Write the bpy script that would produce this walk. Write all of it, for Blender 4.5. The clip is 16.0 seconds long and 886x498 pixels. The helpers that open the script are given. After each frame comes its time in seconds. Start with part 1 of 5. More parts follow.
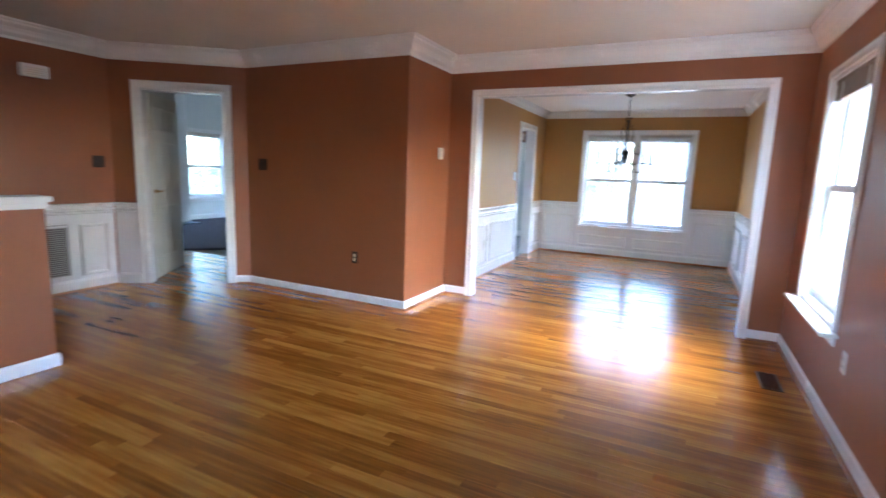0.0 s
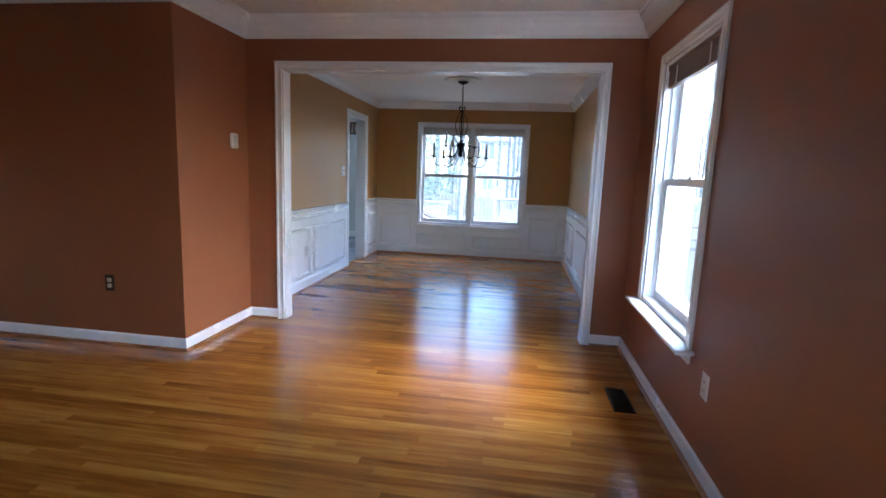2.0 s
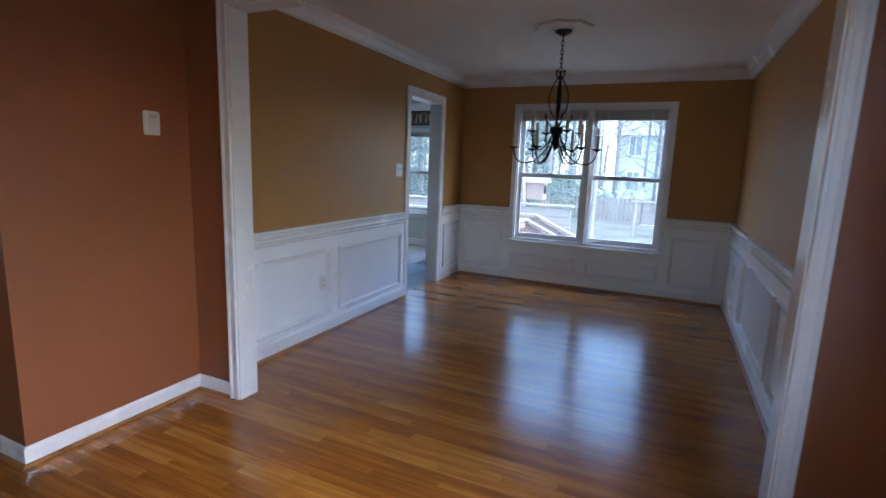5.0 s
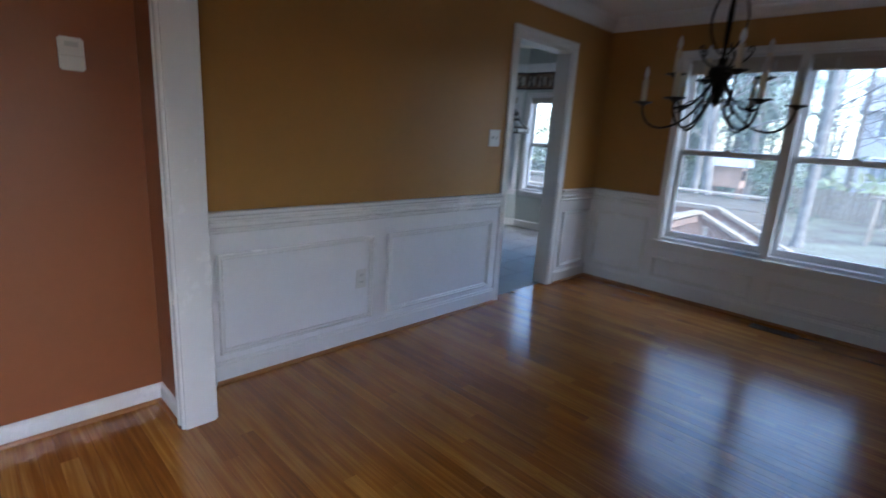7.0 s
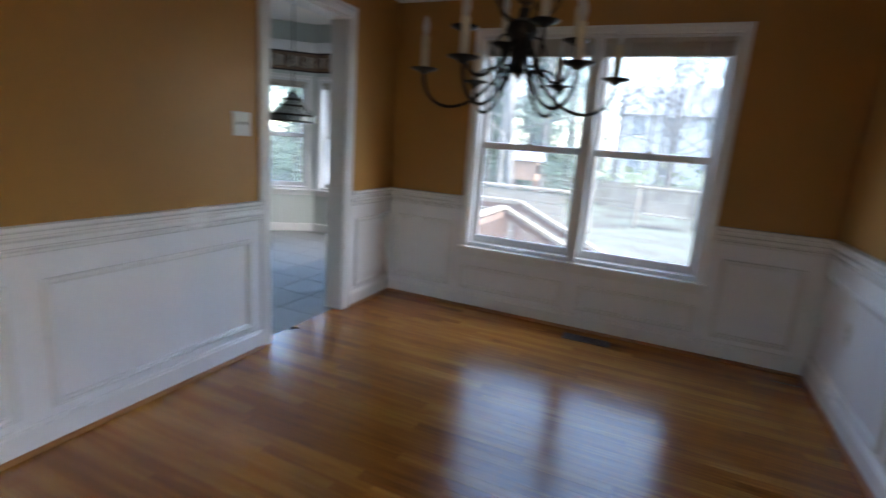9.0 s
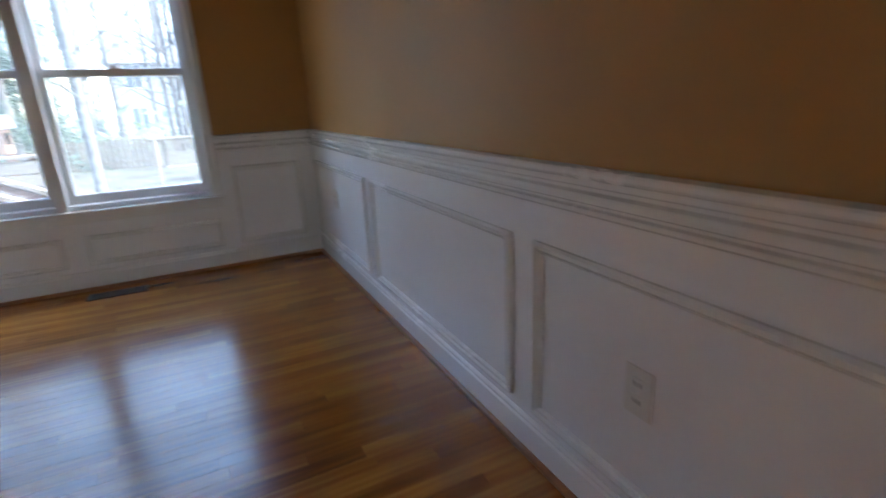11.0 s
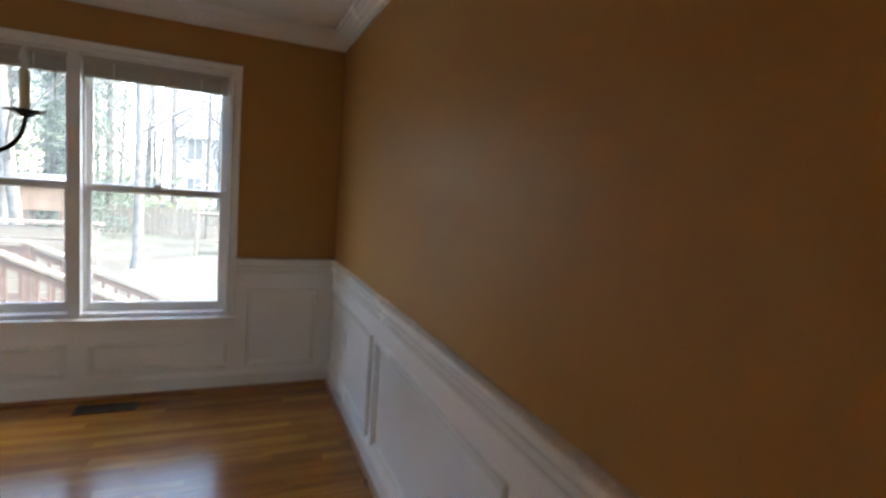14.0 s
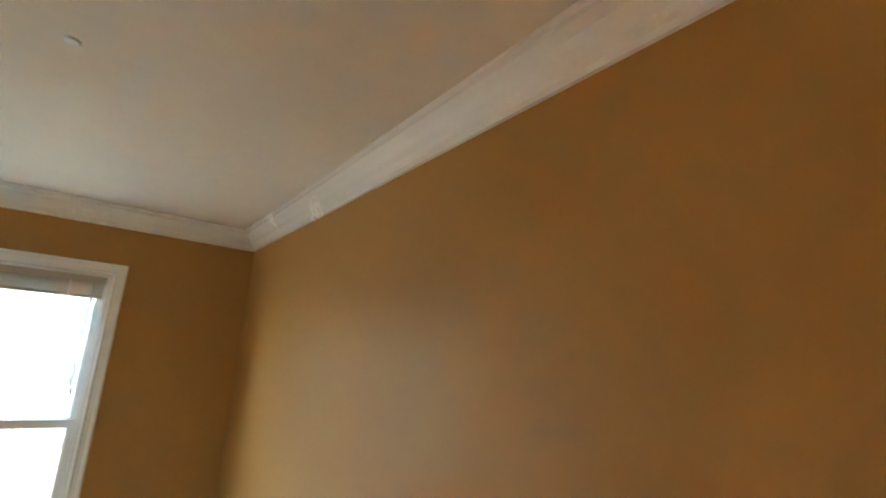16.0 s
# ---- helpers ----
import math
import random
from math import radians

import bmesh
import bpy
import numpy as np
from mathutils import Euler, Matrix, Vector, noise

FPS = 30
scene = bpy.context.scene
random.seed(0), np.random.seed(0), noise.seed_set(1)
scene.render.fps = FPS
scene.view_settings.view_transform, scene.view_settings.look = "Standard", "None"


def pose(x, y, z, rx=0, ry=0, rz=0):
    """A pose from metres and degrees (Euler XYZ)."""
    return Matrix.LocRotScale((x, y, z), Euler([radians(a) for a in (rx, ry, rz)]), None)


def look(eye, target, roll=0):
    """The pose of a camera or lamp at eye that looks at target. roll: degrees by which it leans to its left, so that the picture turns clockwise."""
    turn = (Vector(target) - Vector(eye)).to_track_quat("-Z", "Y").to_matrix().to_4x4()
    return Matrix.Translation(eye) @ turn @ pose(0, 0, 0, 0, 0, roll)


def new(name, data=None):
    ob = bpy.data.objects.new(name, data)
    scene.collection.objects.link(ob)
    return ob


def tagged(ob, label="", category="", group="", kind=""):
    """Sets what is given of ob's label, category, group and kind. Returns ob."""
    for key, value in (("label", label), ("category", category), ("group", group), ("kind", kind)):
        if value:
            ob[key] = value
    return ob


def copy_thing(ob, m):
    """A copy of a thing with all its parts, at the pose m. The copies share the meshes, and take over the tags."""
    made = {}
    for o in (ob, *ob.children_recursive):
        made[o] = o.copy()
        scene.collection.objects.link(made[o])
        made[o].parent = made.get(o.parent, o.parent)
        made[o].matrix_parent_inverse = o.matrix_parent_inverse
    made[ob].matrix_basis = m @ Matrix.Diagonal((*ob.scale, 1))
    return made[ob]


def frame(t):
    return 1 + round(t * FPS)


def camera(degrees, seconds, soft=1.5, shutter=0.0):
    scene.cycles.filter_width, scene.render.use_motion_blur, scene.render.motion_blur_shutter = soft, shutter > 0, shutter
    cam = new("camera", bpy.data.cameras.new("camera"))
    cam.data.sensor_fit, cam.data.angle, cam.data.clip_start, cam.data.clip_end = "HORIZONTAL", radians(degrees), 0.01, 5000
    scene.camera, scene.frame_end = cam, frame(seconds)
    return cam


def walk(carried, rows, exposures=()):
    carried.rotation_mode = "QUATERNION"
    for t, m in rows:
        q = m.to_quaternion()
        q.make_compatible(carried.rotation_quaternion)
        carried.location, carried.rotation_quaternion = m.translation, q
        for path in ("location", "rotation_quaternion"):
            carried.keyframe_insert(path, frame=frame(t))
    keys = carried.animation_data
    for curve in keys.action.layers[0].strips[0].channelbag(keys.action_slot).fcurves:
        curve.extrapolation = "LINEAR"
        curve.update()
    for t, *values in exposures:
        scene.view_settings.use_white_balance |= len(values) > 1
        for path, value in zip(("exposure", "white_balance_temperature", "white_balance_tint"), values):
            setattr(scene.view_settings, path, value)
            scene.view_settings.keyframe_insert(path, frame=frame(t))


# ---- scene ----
cam = camera(84.2, 16.0, shutter=0.5)

PATH = [
    (0, (-0.827, -4.748, 1.318), (-1.688, -2.97, 1.003), 2.1),
    (0.5, (-0.866, -4.645, 1.335), (-1.445, -2.76, 1.004), 2.2),
    (1, (-0.851, -4.445, 1.327), (-1.253, -2.514, 0.995), 2.1),
    (1.5, (-0.866, -4.153, 1.291), (-1.163, -2.199, 0.982), 2.1),
    (2, (-0.871, -3.861, 1.3), (-1.154, -1.905, 0.994), 2.2),
    (2.5, (-0.86, -3.519, 1.318), (-1.199, -1.572, 1.007), 2.4),
    (3, (-0.8, -3.167, 1.326), (-1.242, -1.241, 1.017), 2.5),
    (3.5, (-0.76, -2.827, 1.321), (-1.303, -0.929, 1.004), 2.1),
    (4, (-0.753, -2.479, 1.334), (-1.398, -0.615, 1.0), 2.2),
    (6.5, (-0.681, -0.952, 1.324), (-1.851, 0.627, 0.955), 3.0),
    (7, (-0.757, -0.588, 1.288), (-2.119, 0.804, 0.83), 3.6),
    (7.5, (-0.84, -0.351, 1.249), (-2.374, 0.785, 0.652), 3.7),
    (8, (-0.984, -0.166, 1.2), (-2.544, 0.915, 0.568), 4.1),
    (8.5, (-1.056, 0.09, 1.211), (-2.387, 1.501, 0.722), 5.1),
    (9, (-1.056, 0.315, 1.263), (-1.839, 2.105, 0.836), 4.2),
    (9.5, (-1.004, 0.336, 1.245), (-1.264, 2.278, 0.843), 3.4),
    (10, (-0.958, 0.407, 1.16), (-0.815, 2.362, 0.763), 1.8),
    (12.3, (-0.777, 0.135, 0.969), (0.431, 1.481, 0.114), -4.1),
    (12.5, (-0.779, 0.168, 0.99), (0.342, 1.644, 0.238), -4.9),
    (13, (-0.828, 0.292, 1.13), (0.043, 2.009, 0.589), -2.3),
    (13.5, (-0.837, 0.331, 1.264), (-0.103, 2.131, 0.795), 1.5),
    (14, (-0.746, 0.421, 1.355), (0.04, 2.248, 1.148), 4.4),
    (14.5, (-0.666, 0.53, 1.481), (0.25, 2.308, 1.515), 7.8),
    (15, (-0.816, 0.679, 1.531), (0.318, 2.295, 1.854), 7.7),
    (15.5, (-0.808, 0.853, 1.654), (0.377, 2.401, 2.098), 7.0),
    (16, (-0.851, 0.73, 1.655), (0.269, 2.322, 2.118), 3.7),
]
walk(cam, [(t, look(eye, target, roll)) for t, eye, target, roll in PATH],
     [(0, 5.6, 5600, 10), (1, 4.97, 5550, 10), (2, 4.57, 5450, 10), (3.5, 3.88, 5450, 10), (4.2, 3.88, 5450, 10), (6.5, 3.78, 5500, 10), (7, 3.44, 5600, 10), (7.5, 3.6, 5600, 10), (8, 4.15, 5600, 10), (9, 3.93, 6400, 10), (10, 3.9, 6600, 10), (12.3, 4.85, 5700, 8), (13, 4.1, 6950, 8), (14, 4.27, 7400, 10), (15, 4.82, 7800, 6), (16, 5.6, 7200, -6)])

# ---------------------------------------------------------------- world and light
world = bpy.data.worlds.new("sky")
scene.world = world
world.use_nodes = True
wn = world.node_tree.nodes
sky = wn.new("ShaderNodeTexSky")
sky.sky_type = "NISHITA"
sky.sun_disc = False
sky.sun_elevation, sky.sun_rotation = radians(40), radians(98)
sky.air_density, sky.dust_density, sky.ozone_density = 1.0, 1.2, 1.0
wn["Background"].inputs["Strength"].default_value = 0.15
world.node_tree.links.new(sky.outputs["Color"], wn["Background"].inputs["Color"])

sun_data = bpy.data.lights.new("sun", "SUN")
sun_data.energy, sun_data.angle, sun_data.color = 0.58, radians(80), (1.0, 0.96, 0.9)
sun = new("sun", sun_data)
sun.matrix_basis = look((20, -2.8, 17), (0, 0, 0))


# ---------------------------------------------------------------- materials
def mat(name, color, rough=0.5, metal=0.0, vary=0.12, scale=6.0, bump=0.0, bump_scale=120.0, second=None, spec=0.5, rough_vary=0.0):
    """Painted or plain surface: two scales of colour variation, relief, uneven gloss."""
    m = bpy.data.materials.new(name)
    m.use_nodes = True
    nt = m.node_tree
    b = nt.nodes["Principled BSDF"]
    b.inputs["Metallic"].default_value = metal
    b.inputs["Specular IOR Level"].default_value = spec
    geo = nt.nodes.new("ShaderNodeNewGeometry")
    n1 = nt.nodes.new("ShaderNodeTexNoise")
    n1.inputs["Scale"].default_value, n1.inputs["Detail"].default_value = scale, 6.0
    n2 = nt.nodes.new("ShaderNodeTexNoise")
    n2.inputs["Scale"].default_value, n2.inputs["Detail"].default_value = scale * 14, 3.0
    add = nt.nodes.new("ShaderNodeMath")
    add.operation = "MULTIPLY_ADD"
    add.inputs[1].default_value = 0.35
    ramp = nt.nodes.new("ShaderNodeValToRGB")
    dark = [c * (1 - vary) for c in color]
    light = [min(1.0, c * (1 + vary)) for c in (second or color)]
    ramp.color_ramp.elements[0].color, ramp.color_ramp.elements[1].color = (*dark, 1), (*light, 1)
    ramp.color_ramp.elements[0].position, ramp.color_ramp.elements[1].position = 0.42, 0.92
    for n in (n1, n2):
        nt.links.new(geo.outputs["Position"], n.inputs["Vector"])
    nt.links.new(n2.outputs["Fac"], add.inputs[0])
    nt.links.new(n1.outputs["Fac"], add.inputs[2])
    nt.links.new(add.outputs[0], ramp.inputs["Fac"])
    nt.links.new(ramp.outputs["Color"], b.inputs["Base Color"])
    if rough_vary:
        rr = nt.nodes.new("ShaderNodeMapRange")
        rr.inputs["From Min"].default_value, rr.inputs["From Max"].default_value = 0.4, 0.9
        rr.inputs["To Min"].default_value, rr.inputs["To Max"].default_value = rough - rough_vary, rough + rough_vary
        nt.links.new(add.outputs[0], rr.inputs["Value"])
        nt.links.new(rr.outputs["Result"], b.inputs["Roughness"])
    else:
        b.inputs["Roughness"].default_value = rough
    if bump:
        n3 = nt.nodes.new("ShaderNodeTexNoise")
        n3.inputs["Scale"].default_value, n3.inputs["Detail"].default_value = bump_scale, 3.0
        bp = nt.nodes.new("ShaderNodeBump")
        bp.inputs["Strength"].default_value, bp.inputs["Distance"].default_value = bump, 0.004
        nt.links.new(geo.outputs["Position"], n3.inputs["Vector"])
        nt.links.new(n3.outputs["Fac"], bp.inputs["Height"])
        nt.links.new(bp.outputs["Normal"], b.inputs["Normal"])
    return m


def wood_mat(name, dark, mid, light, rough, per_island, along="X", bump=0.05, spec=0.5):
    """Boards: each board its own tone, grain drawn out along the board, gloss with slight waves."""
    m = bpy.data.materials.new(name)
    m.use_nodes = True
    nt = m.node_tree
    L = nt.links.new
    b = nt.nodes["Principled BSDF"]
    geo = nt.nodes.new("ShaderNodeNewGeometry")
    if per_island:
        rnd = geo.outputs["Random Per Island"]
    else:
        rnd = nt.nodes.new("ShaderNodeObjectInfo").outputs["Random"]
    off = nt.nodes.new("ShaderNodeVectorMath")
    off.operation = "SCALE"
    off.inputs[0].default_value = (37.0, 11.0, 23.0)
    L(rnd, off.inputs["Scale"])
    addv = nt.nodes.new("ShaderNodeVectorMath")
    addv.operation = "ADD"
    L(geo.outputs["Position"], addv.inputs[0])
    L(off.outputs[0], addv.inputs[1])
    mp = nt.nodes.new("ShaderNodeMapping")
    mp.inputs["Scale"].default_value = {"X": (2.2, 60, 60), "Y": (60, 2.2, 60), "Z": (60, 60, 2.2)}[along]
    L(addv.outputs[0], mp.inputs["Vector"])
    g = nt.nodes.new("ShaderNodeTexNoise")
    g.inputs["Scale"].default_value, g.inputs["Detail"].default_value, g.inputs["Distortion"].default_value = 1.0, 5.0, 0.6
    L(mp.outputs[0], g.inputs["Vector"])
    g2 = nt.nodes.new("ShaderNodeTexNoise")
    g2.inputs["Scale"].default_value, g2.inputs["Detail"].default_value = 3.0, 2.0
    L(addv.outputs[0], g2.inputs["Vector"])
    ramp = nt.nodes.new("ShaderNodeValToRGB")
    e = ramp.color_ramp.elements
    e[0].color, e[0].position = (*dark, 1), 0.0
    e[1].color, e[1].position = (*light, 1), 1.0
    k = e.new(0.45)
    k.color = (*mid, 1)
    m1 = nt.nodes.new("ShaderNodeMath")
    m1.operation = "MULTIPLY_ADD"
    m1.inputs[1].default_value, m1.inputs[2].default_value = 0.85, -0.27
    L(g.outputs["Fac"], m1.inputs[0])
    m2 = nt.nodes.new("ShaderNodeMath")
    m2.operation = "MULTIPLY_ADD"
    m2.inputs[1].default_value = 0.32
    L(rnd, m2.inputs[0])
    L(m1.outputs[0], m2.inputs[2])
    m3 = nt.nodes.new("ShaderNodeMath")
    m3.operation = "MULTIPLY_ADD"
    m3.inputs[1].default_value = 0.36
    L(g2.outputs["Fac"], m3.inputs[0])
    L(m2.outputs[0], m3.inputs[2])
    L(m3.outputs[0], ramp.inputs["Fac"])
    L(ramp.outputs["Color"], b.inputs["Base Color"])
    b.inputs["Specular IOR Level"].default_value = spec
    rr = nt.nodes.new("ShaderNodeMapRange")
    rr.inputs["To Min"].default_value, rr.inputs["To Max"].default_value = rough * 0.75, rough * 1.3
    L(g2.outputs["Fac"], rr.inputs["Value"])
    L(rr.outputs["Result"], b.inputs["Roughness"])
    if bump:
        mp2 = nt.nodes.new("ShaderNodeMapping")
        mp2.inputs["Scale"].default_value = (5, 22, 5)
        L(addv.outputs[0], mp2.inputs["Vector"])
        w = nt.nodes.new("ShaderNodeTexNoise")
        w.inputs["Scale"].default_value, w.inputs["Detail"].default_value = 1.0, 4.0
        L(mp2.outputs[0], w.inputs["Vector"])
        bp = nt.nodes.new("ShaderNodeBump")
        bp.inputs["Strength"].default_value, bp.inputs["Distance"].default_value = bump, 0.01
        L(w.outputs["Fac"], bp.inputs["Height"])
        L(bp.outputs["Normal"], b.inputs["Normal"])
    return m


def glass_mat(name="window_glass", film_least=0.004, film_most=0.012):
    m = bpy.data.materials.new(name)
    m.use_nodes = True
    nt = m.node_tree
    nt.nodes.remove(nt.nodes["Principled BSDF"])
    out = nt.nodes["Material Output"]
    tr, gl, lw, pw, mx = (nt.nodes.new(n) for n in ("ShaderNodeBsdfTransparent", "ShaderNodeBsdfGlossy", "ShaderNodeLayerWeight", "ShaderNodeMath", "ShaderNodeMixShader"))
    tr.inputs["Color"].default_value = (0.97, 0.985, 0.985, 1)
    gl.inputs["Roughness"].default_value = 0.02
    lw.inputs["Blend"].default_value = 0.5
    pw.operation = "POWER"
    pw.inputs[1].default_value = 4.0
    nt.links.new(lw.outputs["Facing"], pw.inputs[0])
    nt.links.new(pw.outputs[0], mx.inputs[0])
    nt.links.new(tr.outputs[0], mx.inputs[1])
    nt.links.new(gl.outputs[0], mx.inputs[2])
    # translucent veil mixed in, standing for glare that washes out the view
    veil, film, dn = (nt.nodes.new(n) for n in ("ShaderNodeBsdfTranslucent", "ShaderNodeMixShader", "ShaderNodeTexNoise"))
    veil.inputs["Color"].default_value = (0.86, 0.9, 0.92, 1)
    dn.inputs["Scale"].default_value = 5.0
    dr = nt.nodes.new("ShaderNodeMapRange")
    dr.inputs["To Min"].default_value, dr.inputs["To Max"].default_value = film_least, film_most
    nt.links.new(dn.outputs["Fac"], dr.inputs["Value"])
    nt.links.new(dr.outputs["Result"], film.inputs[0])
    nt.links.new(mx.outputs[0], film.inputs[1])
    nt.links.new(veil.outputs[0], film.inputs[2])
    nt.links.new(film.outputs[0], out.inputs["Surface"])
    return m


M_RED = mat("terracotta_paint", (0.30, 0.102, 0.038), 0.40, vary=0.07, scale=1.6, bump=0.10, bump_scale=260, rough_vary=0.05)
M_GOLD = mat("ochre_paint", (0.445, 0.230, 0.061), 0.46, vary=0.06, scale=1.4, bump=0.10, bump_scale=260, rough_vary=0.05, spec=0.4)
M_CEIL = mat("ceiling_paint", (0.74, 0.70, 0.64), 0.75, vary=0.05, scale=1.2, bump=0.12, bump_scale=180)
M_TRIM = mat("white_trim_paint", (0.84, 0.84, 0.83), 0.26, vary=0.025, scale=3.0, bump=0.0, bump_scale=90, rough_vary=0.02)
M_WAINS = mat("white_wainscot_paint", (0.83, 0.83, 0.84), 0.34, vary=0.03, scale=2.5, bump=0.0, bump_scale=110, rough_vary=0.02)
M_SHOE = wood_mat("oak_shoe", (0.20, 0.075, 0.018), (0.36, 0.15, 0.04), (0.5, 0.24, 0.075), 0.3, True, bump=0)
OAK = ((0.085, 0.021, 0.003), (0.325, 0.113, 0.014), (0.68, 0.325, 0.055))
M_PLANK = wood_mat("oak_plank", *OAK, 0.2, False, bump=0.04, spec=0.7)
M_PLANKS = wood_mat("oak_planks", *OAK, 0.2, True, bump=0.04, spec=0.7)
M_SUB = mat("dark_joint", (0.12, 0.055, 0.02), 0.6)
M_IRON = mat("black_iron", (0.022, 0.018, 0.015), 0.45, metal=0.6, vary=0.4, scale=30, bump=0.2, bump_scale=160)
M_CANDLE = mat("ivory_candle", (0.72, 0.66, 0.52), 0.55, vary=0.08, scale=30)
M_BULB = mat("frosted_bulb", (0.75, 0.76, 0.76), 0.12, vary=0.02)
M_BROWN = mat("brown_plastic", (0.035, 0.014, 0.009), 0.5, vary=0.1, scale=20)
M_PLATE = mat("white_plastic", (0.74, 0.73, 0.69), 0.35, vary=0.03, scale=20)
M_SLOT = mat("dark_slot", (0.03, 0.025, 0.02), 0.6)
M_BRASS = mat("aged_brass", (0.42, 0.27, 0.09), 0.3, metal=1.0, vary=0.2, scale=40)
M_BRONZE = mat("bronze_grille", (0.09, 0.06, 0.035), 0.4, metal=0.7, vary=0.2, scale=40)
M_GLASS = glass_mat()
# stronger veil: glare haze over the yard put into the panes
M_HAZED = glass_mat("hazed_glass", 0.03, 0.06)
M_VINYL = mat("white_vinyl", (0.76, 0.77, 0.78), 0.4, vary=0.04, scale=8)
# brown slats, with the shade of their backlit side put into the colour
M_BLINDBACKLIT = mat("brown_backlit_blind", (0.24, 0.18, 0.14), 0.5, vary=0.1, scale=30)
M_GLASSY = mat("clear_plastic", (0.55, 0.56, 0.55), 0.2, vary=0.03, scale=20)
M_BLIND = mat("off_white_blind", (0.52, 0.48, 0.42), 0.5, vary=0.06, scale=30)
M_KWALL = mat("grey_green_paint", (0.55, 0.60, 0.57), 0.5, vary=0.05, scale=2, bump=0.08, bump_scale=200)
M_BORDER = mat("wallpaper_border", (0.13, 0.075, 0.045), 0.6, vary=0.5, scale=9, second=(0.22, 0.14, 0.09))
M_TILE = mat("grey_tile", (0.23, 0.235, 0.235), 0.5, vary=0.12, scale=4, bump=0.1, bump_scale=40, rough_vary=0.08)
M_GROUT = mat("grout", (0.20, 0.20, 0.195), 0.9)
M_CARPET = mat("plum_brown_carpet", (0.075, 0.055, 0.058), 0.95, vary=0.25, scale=12, bump=0.8, bump_scale=400)
M_FAMWALL = mat("pale_blue_paint", (0.66, 0.69, 0.67), 0.5, vary=0.04, scale=2, bump=0.06, bump_scale=200)
M_DOOR = mat("ivory_door_paint", (0.68, 0.68, 0.60), 0.35, vary=0.05, scale=4, bump=0.05)
M_FIREBOX = mat("black_firebox", (0.02, 0.02, 0.02), 0.4, vary=0.2)
M_DECK = wood_mat("weathered_deck", (0.07, 0.038, 0.025), (0.14, 0.085, 0.06), (0.22, 0.15, 0.115), 0.7, True, bump=0)
M_DECKGREY = wood_mat("grey_boards", (0.11, 0.09, 0.065), (0.20, 0.165, 0.125), (0.30, 0.26, 0.21), 0.8, True, bump=0)
M_GROUND = mat("winter_lawn", (0.115, 0.085, 0.066), 0.95, vary=0.35, scale=0.8, second=(0.112, 0.118, 0.078), bump=0.7, bump_scale=30)
M_BARK = mat("grey_bark", (0.15, 0.138, 0.125), 0.9, vary=0.4, scale=5, bump=0.8, bump_scale=40)
M_LEAF = mat("evergreen_foliage", (0.085, 0.118, 0.08), 0.6, vary=0.4, scale=4)
M_HOUSE = mat("white_siding", (0.45, 0.45, 0.46), 0.6, vary=0.05, scale=3)
M_ROOF = mat("grey_shingle", (0.27, 0.27, 0.28), 0.85, vary=0.25, scale=8)
M_SHED = mat("tan_shed_wall", (0.30, 0.19, 0.13), 0.7, vary=0.15, scale=4)
M_SHEDROOF = mat("blue_grey_roof", (0.30, 0.34, 0.42), 0.6, vary=0.15, scale=4)
M_GREEN = mat("green_plastic", (0.05, 0.32, 0.16), 0.5, vary=0.1)
M_WINDARK = mat("dark_pane", (0.20, 0.22, 0.24), 0.15)


# ---------------------------------------------------------------- building helpers
def root(name, at=(0, 0, 0), turn=0.0):
    ob = new(name)
    ob.empty_display_size = 0.1
    ob.matrix_basis = pose(*at, 0, 0, turn)
    return ob


def base_matrix(ob):
    while ob.parent:
        ob = ob.parent
    return ob.matrix_basis


def part(name, bm, material, parent=None, label="", smooth=False):
    """A bmesh in world coordinates becomes one mesh object, under its thing or part."""
    bmesh.ops.recalc_face_normals(bm, faces=bm.faces)
    if parent:
        bm.transform(base_matrix(parent).inverted())
    me = bpy.data.meshes.new(name)
    bm.to_mesh(me)
    bm.free()
    me.materials.append(material)
    if smooth:
        for p in me.polygons:
            p.use_smooth = True
        me.set_sharp_from_angle(angle=radians(40))
    ob = new(name, me)
    if parent:
        ob.parent = parent
    if label:
        ob["label"] = label
    return ob


def box(bm, x0, x1, y0, y1, z0, z1, m=None):
    co = [(x, y, z) for x in (x0, x1) for y in (y0, y1) for z in (z0, z1)]
    v = [bm.verts.new(m @ Vector(c) if m else c) for c in co]
    for f in ((0, 1, 3, 2), (4, 6, 7, 5), (0, 4, 5, 1), (2, 3, 7, 6), (0, 2, 6, 4), (1, 5, 7, 3)):
        bm.faces.new([v[i] for i in f])
    return v


def boxes(*specs, m=None, bevel=0.0):
    bm = bmesh.new()
    for s in specs:
        box(bm, *s, m=m)
    if bevel:
        bmesh.ops.bevel(bm, geom=list(bm.edges), offset=bevel, segments=2, affect="EDGES")
    return bm


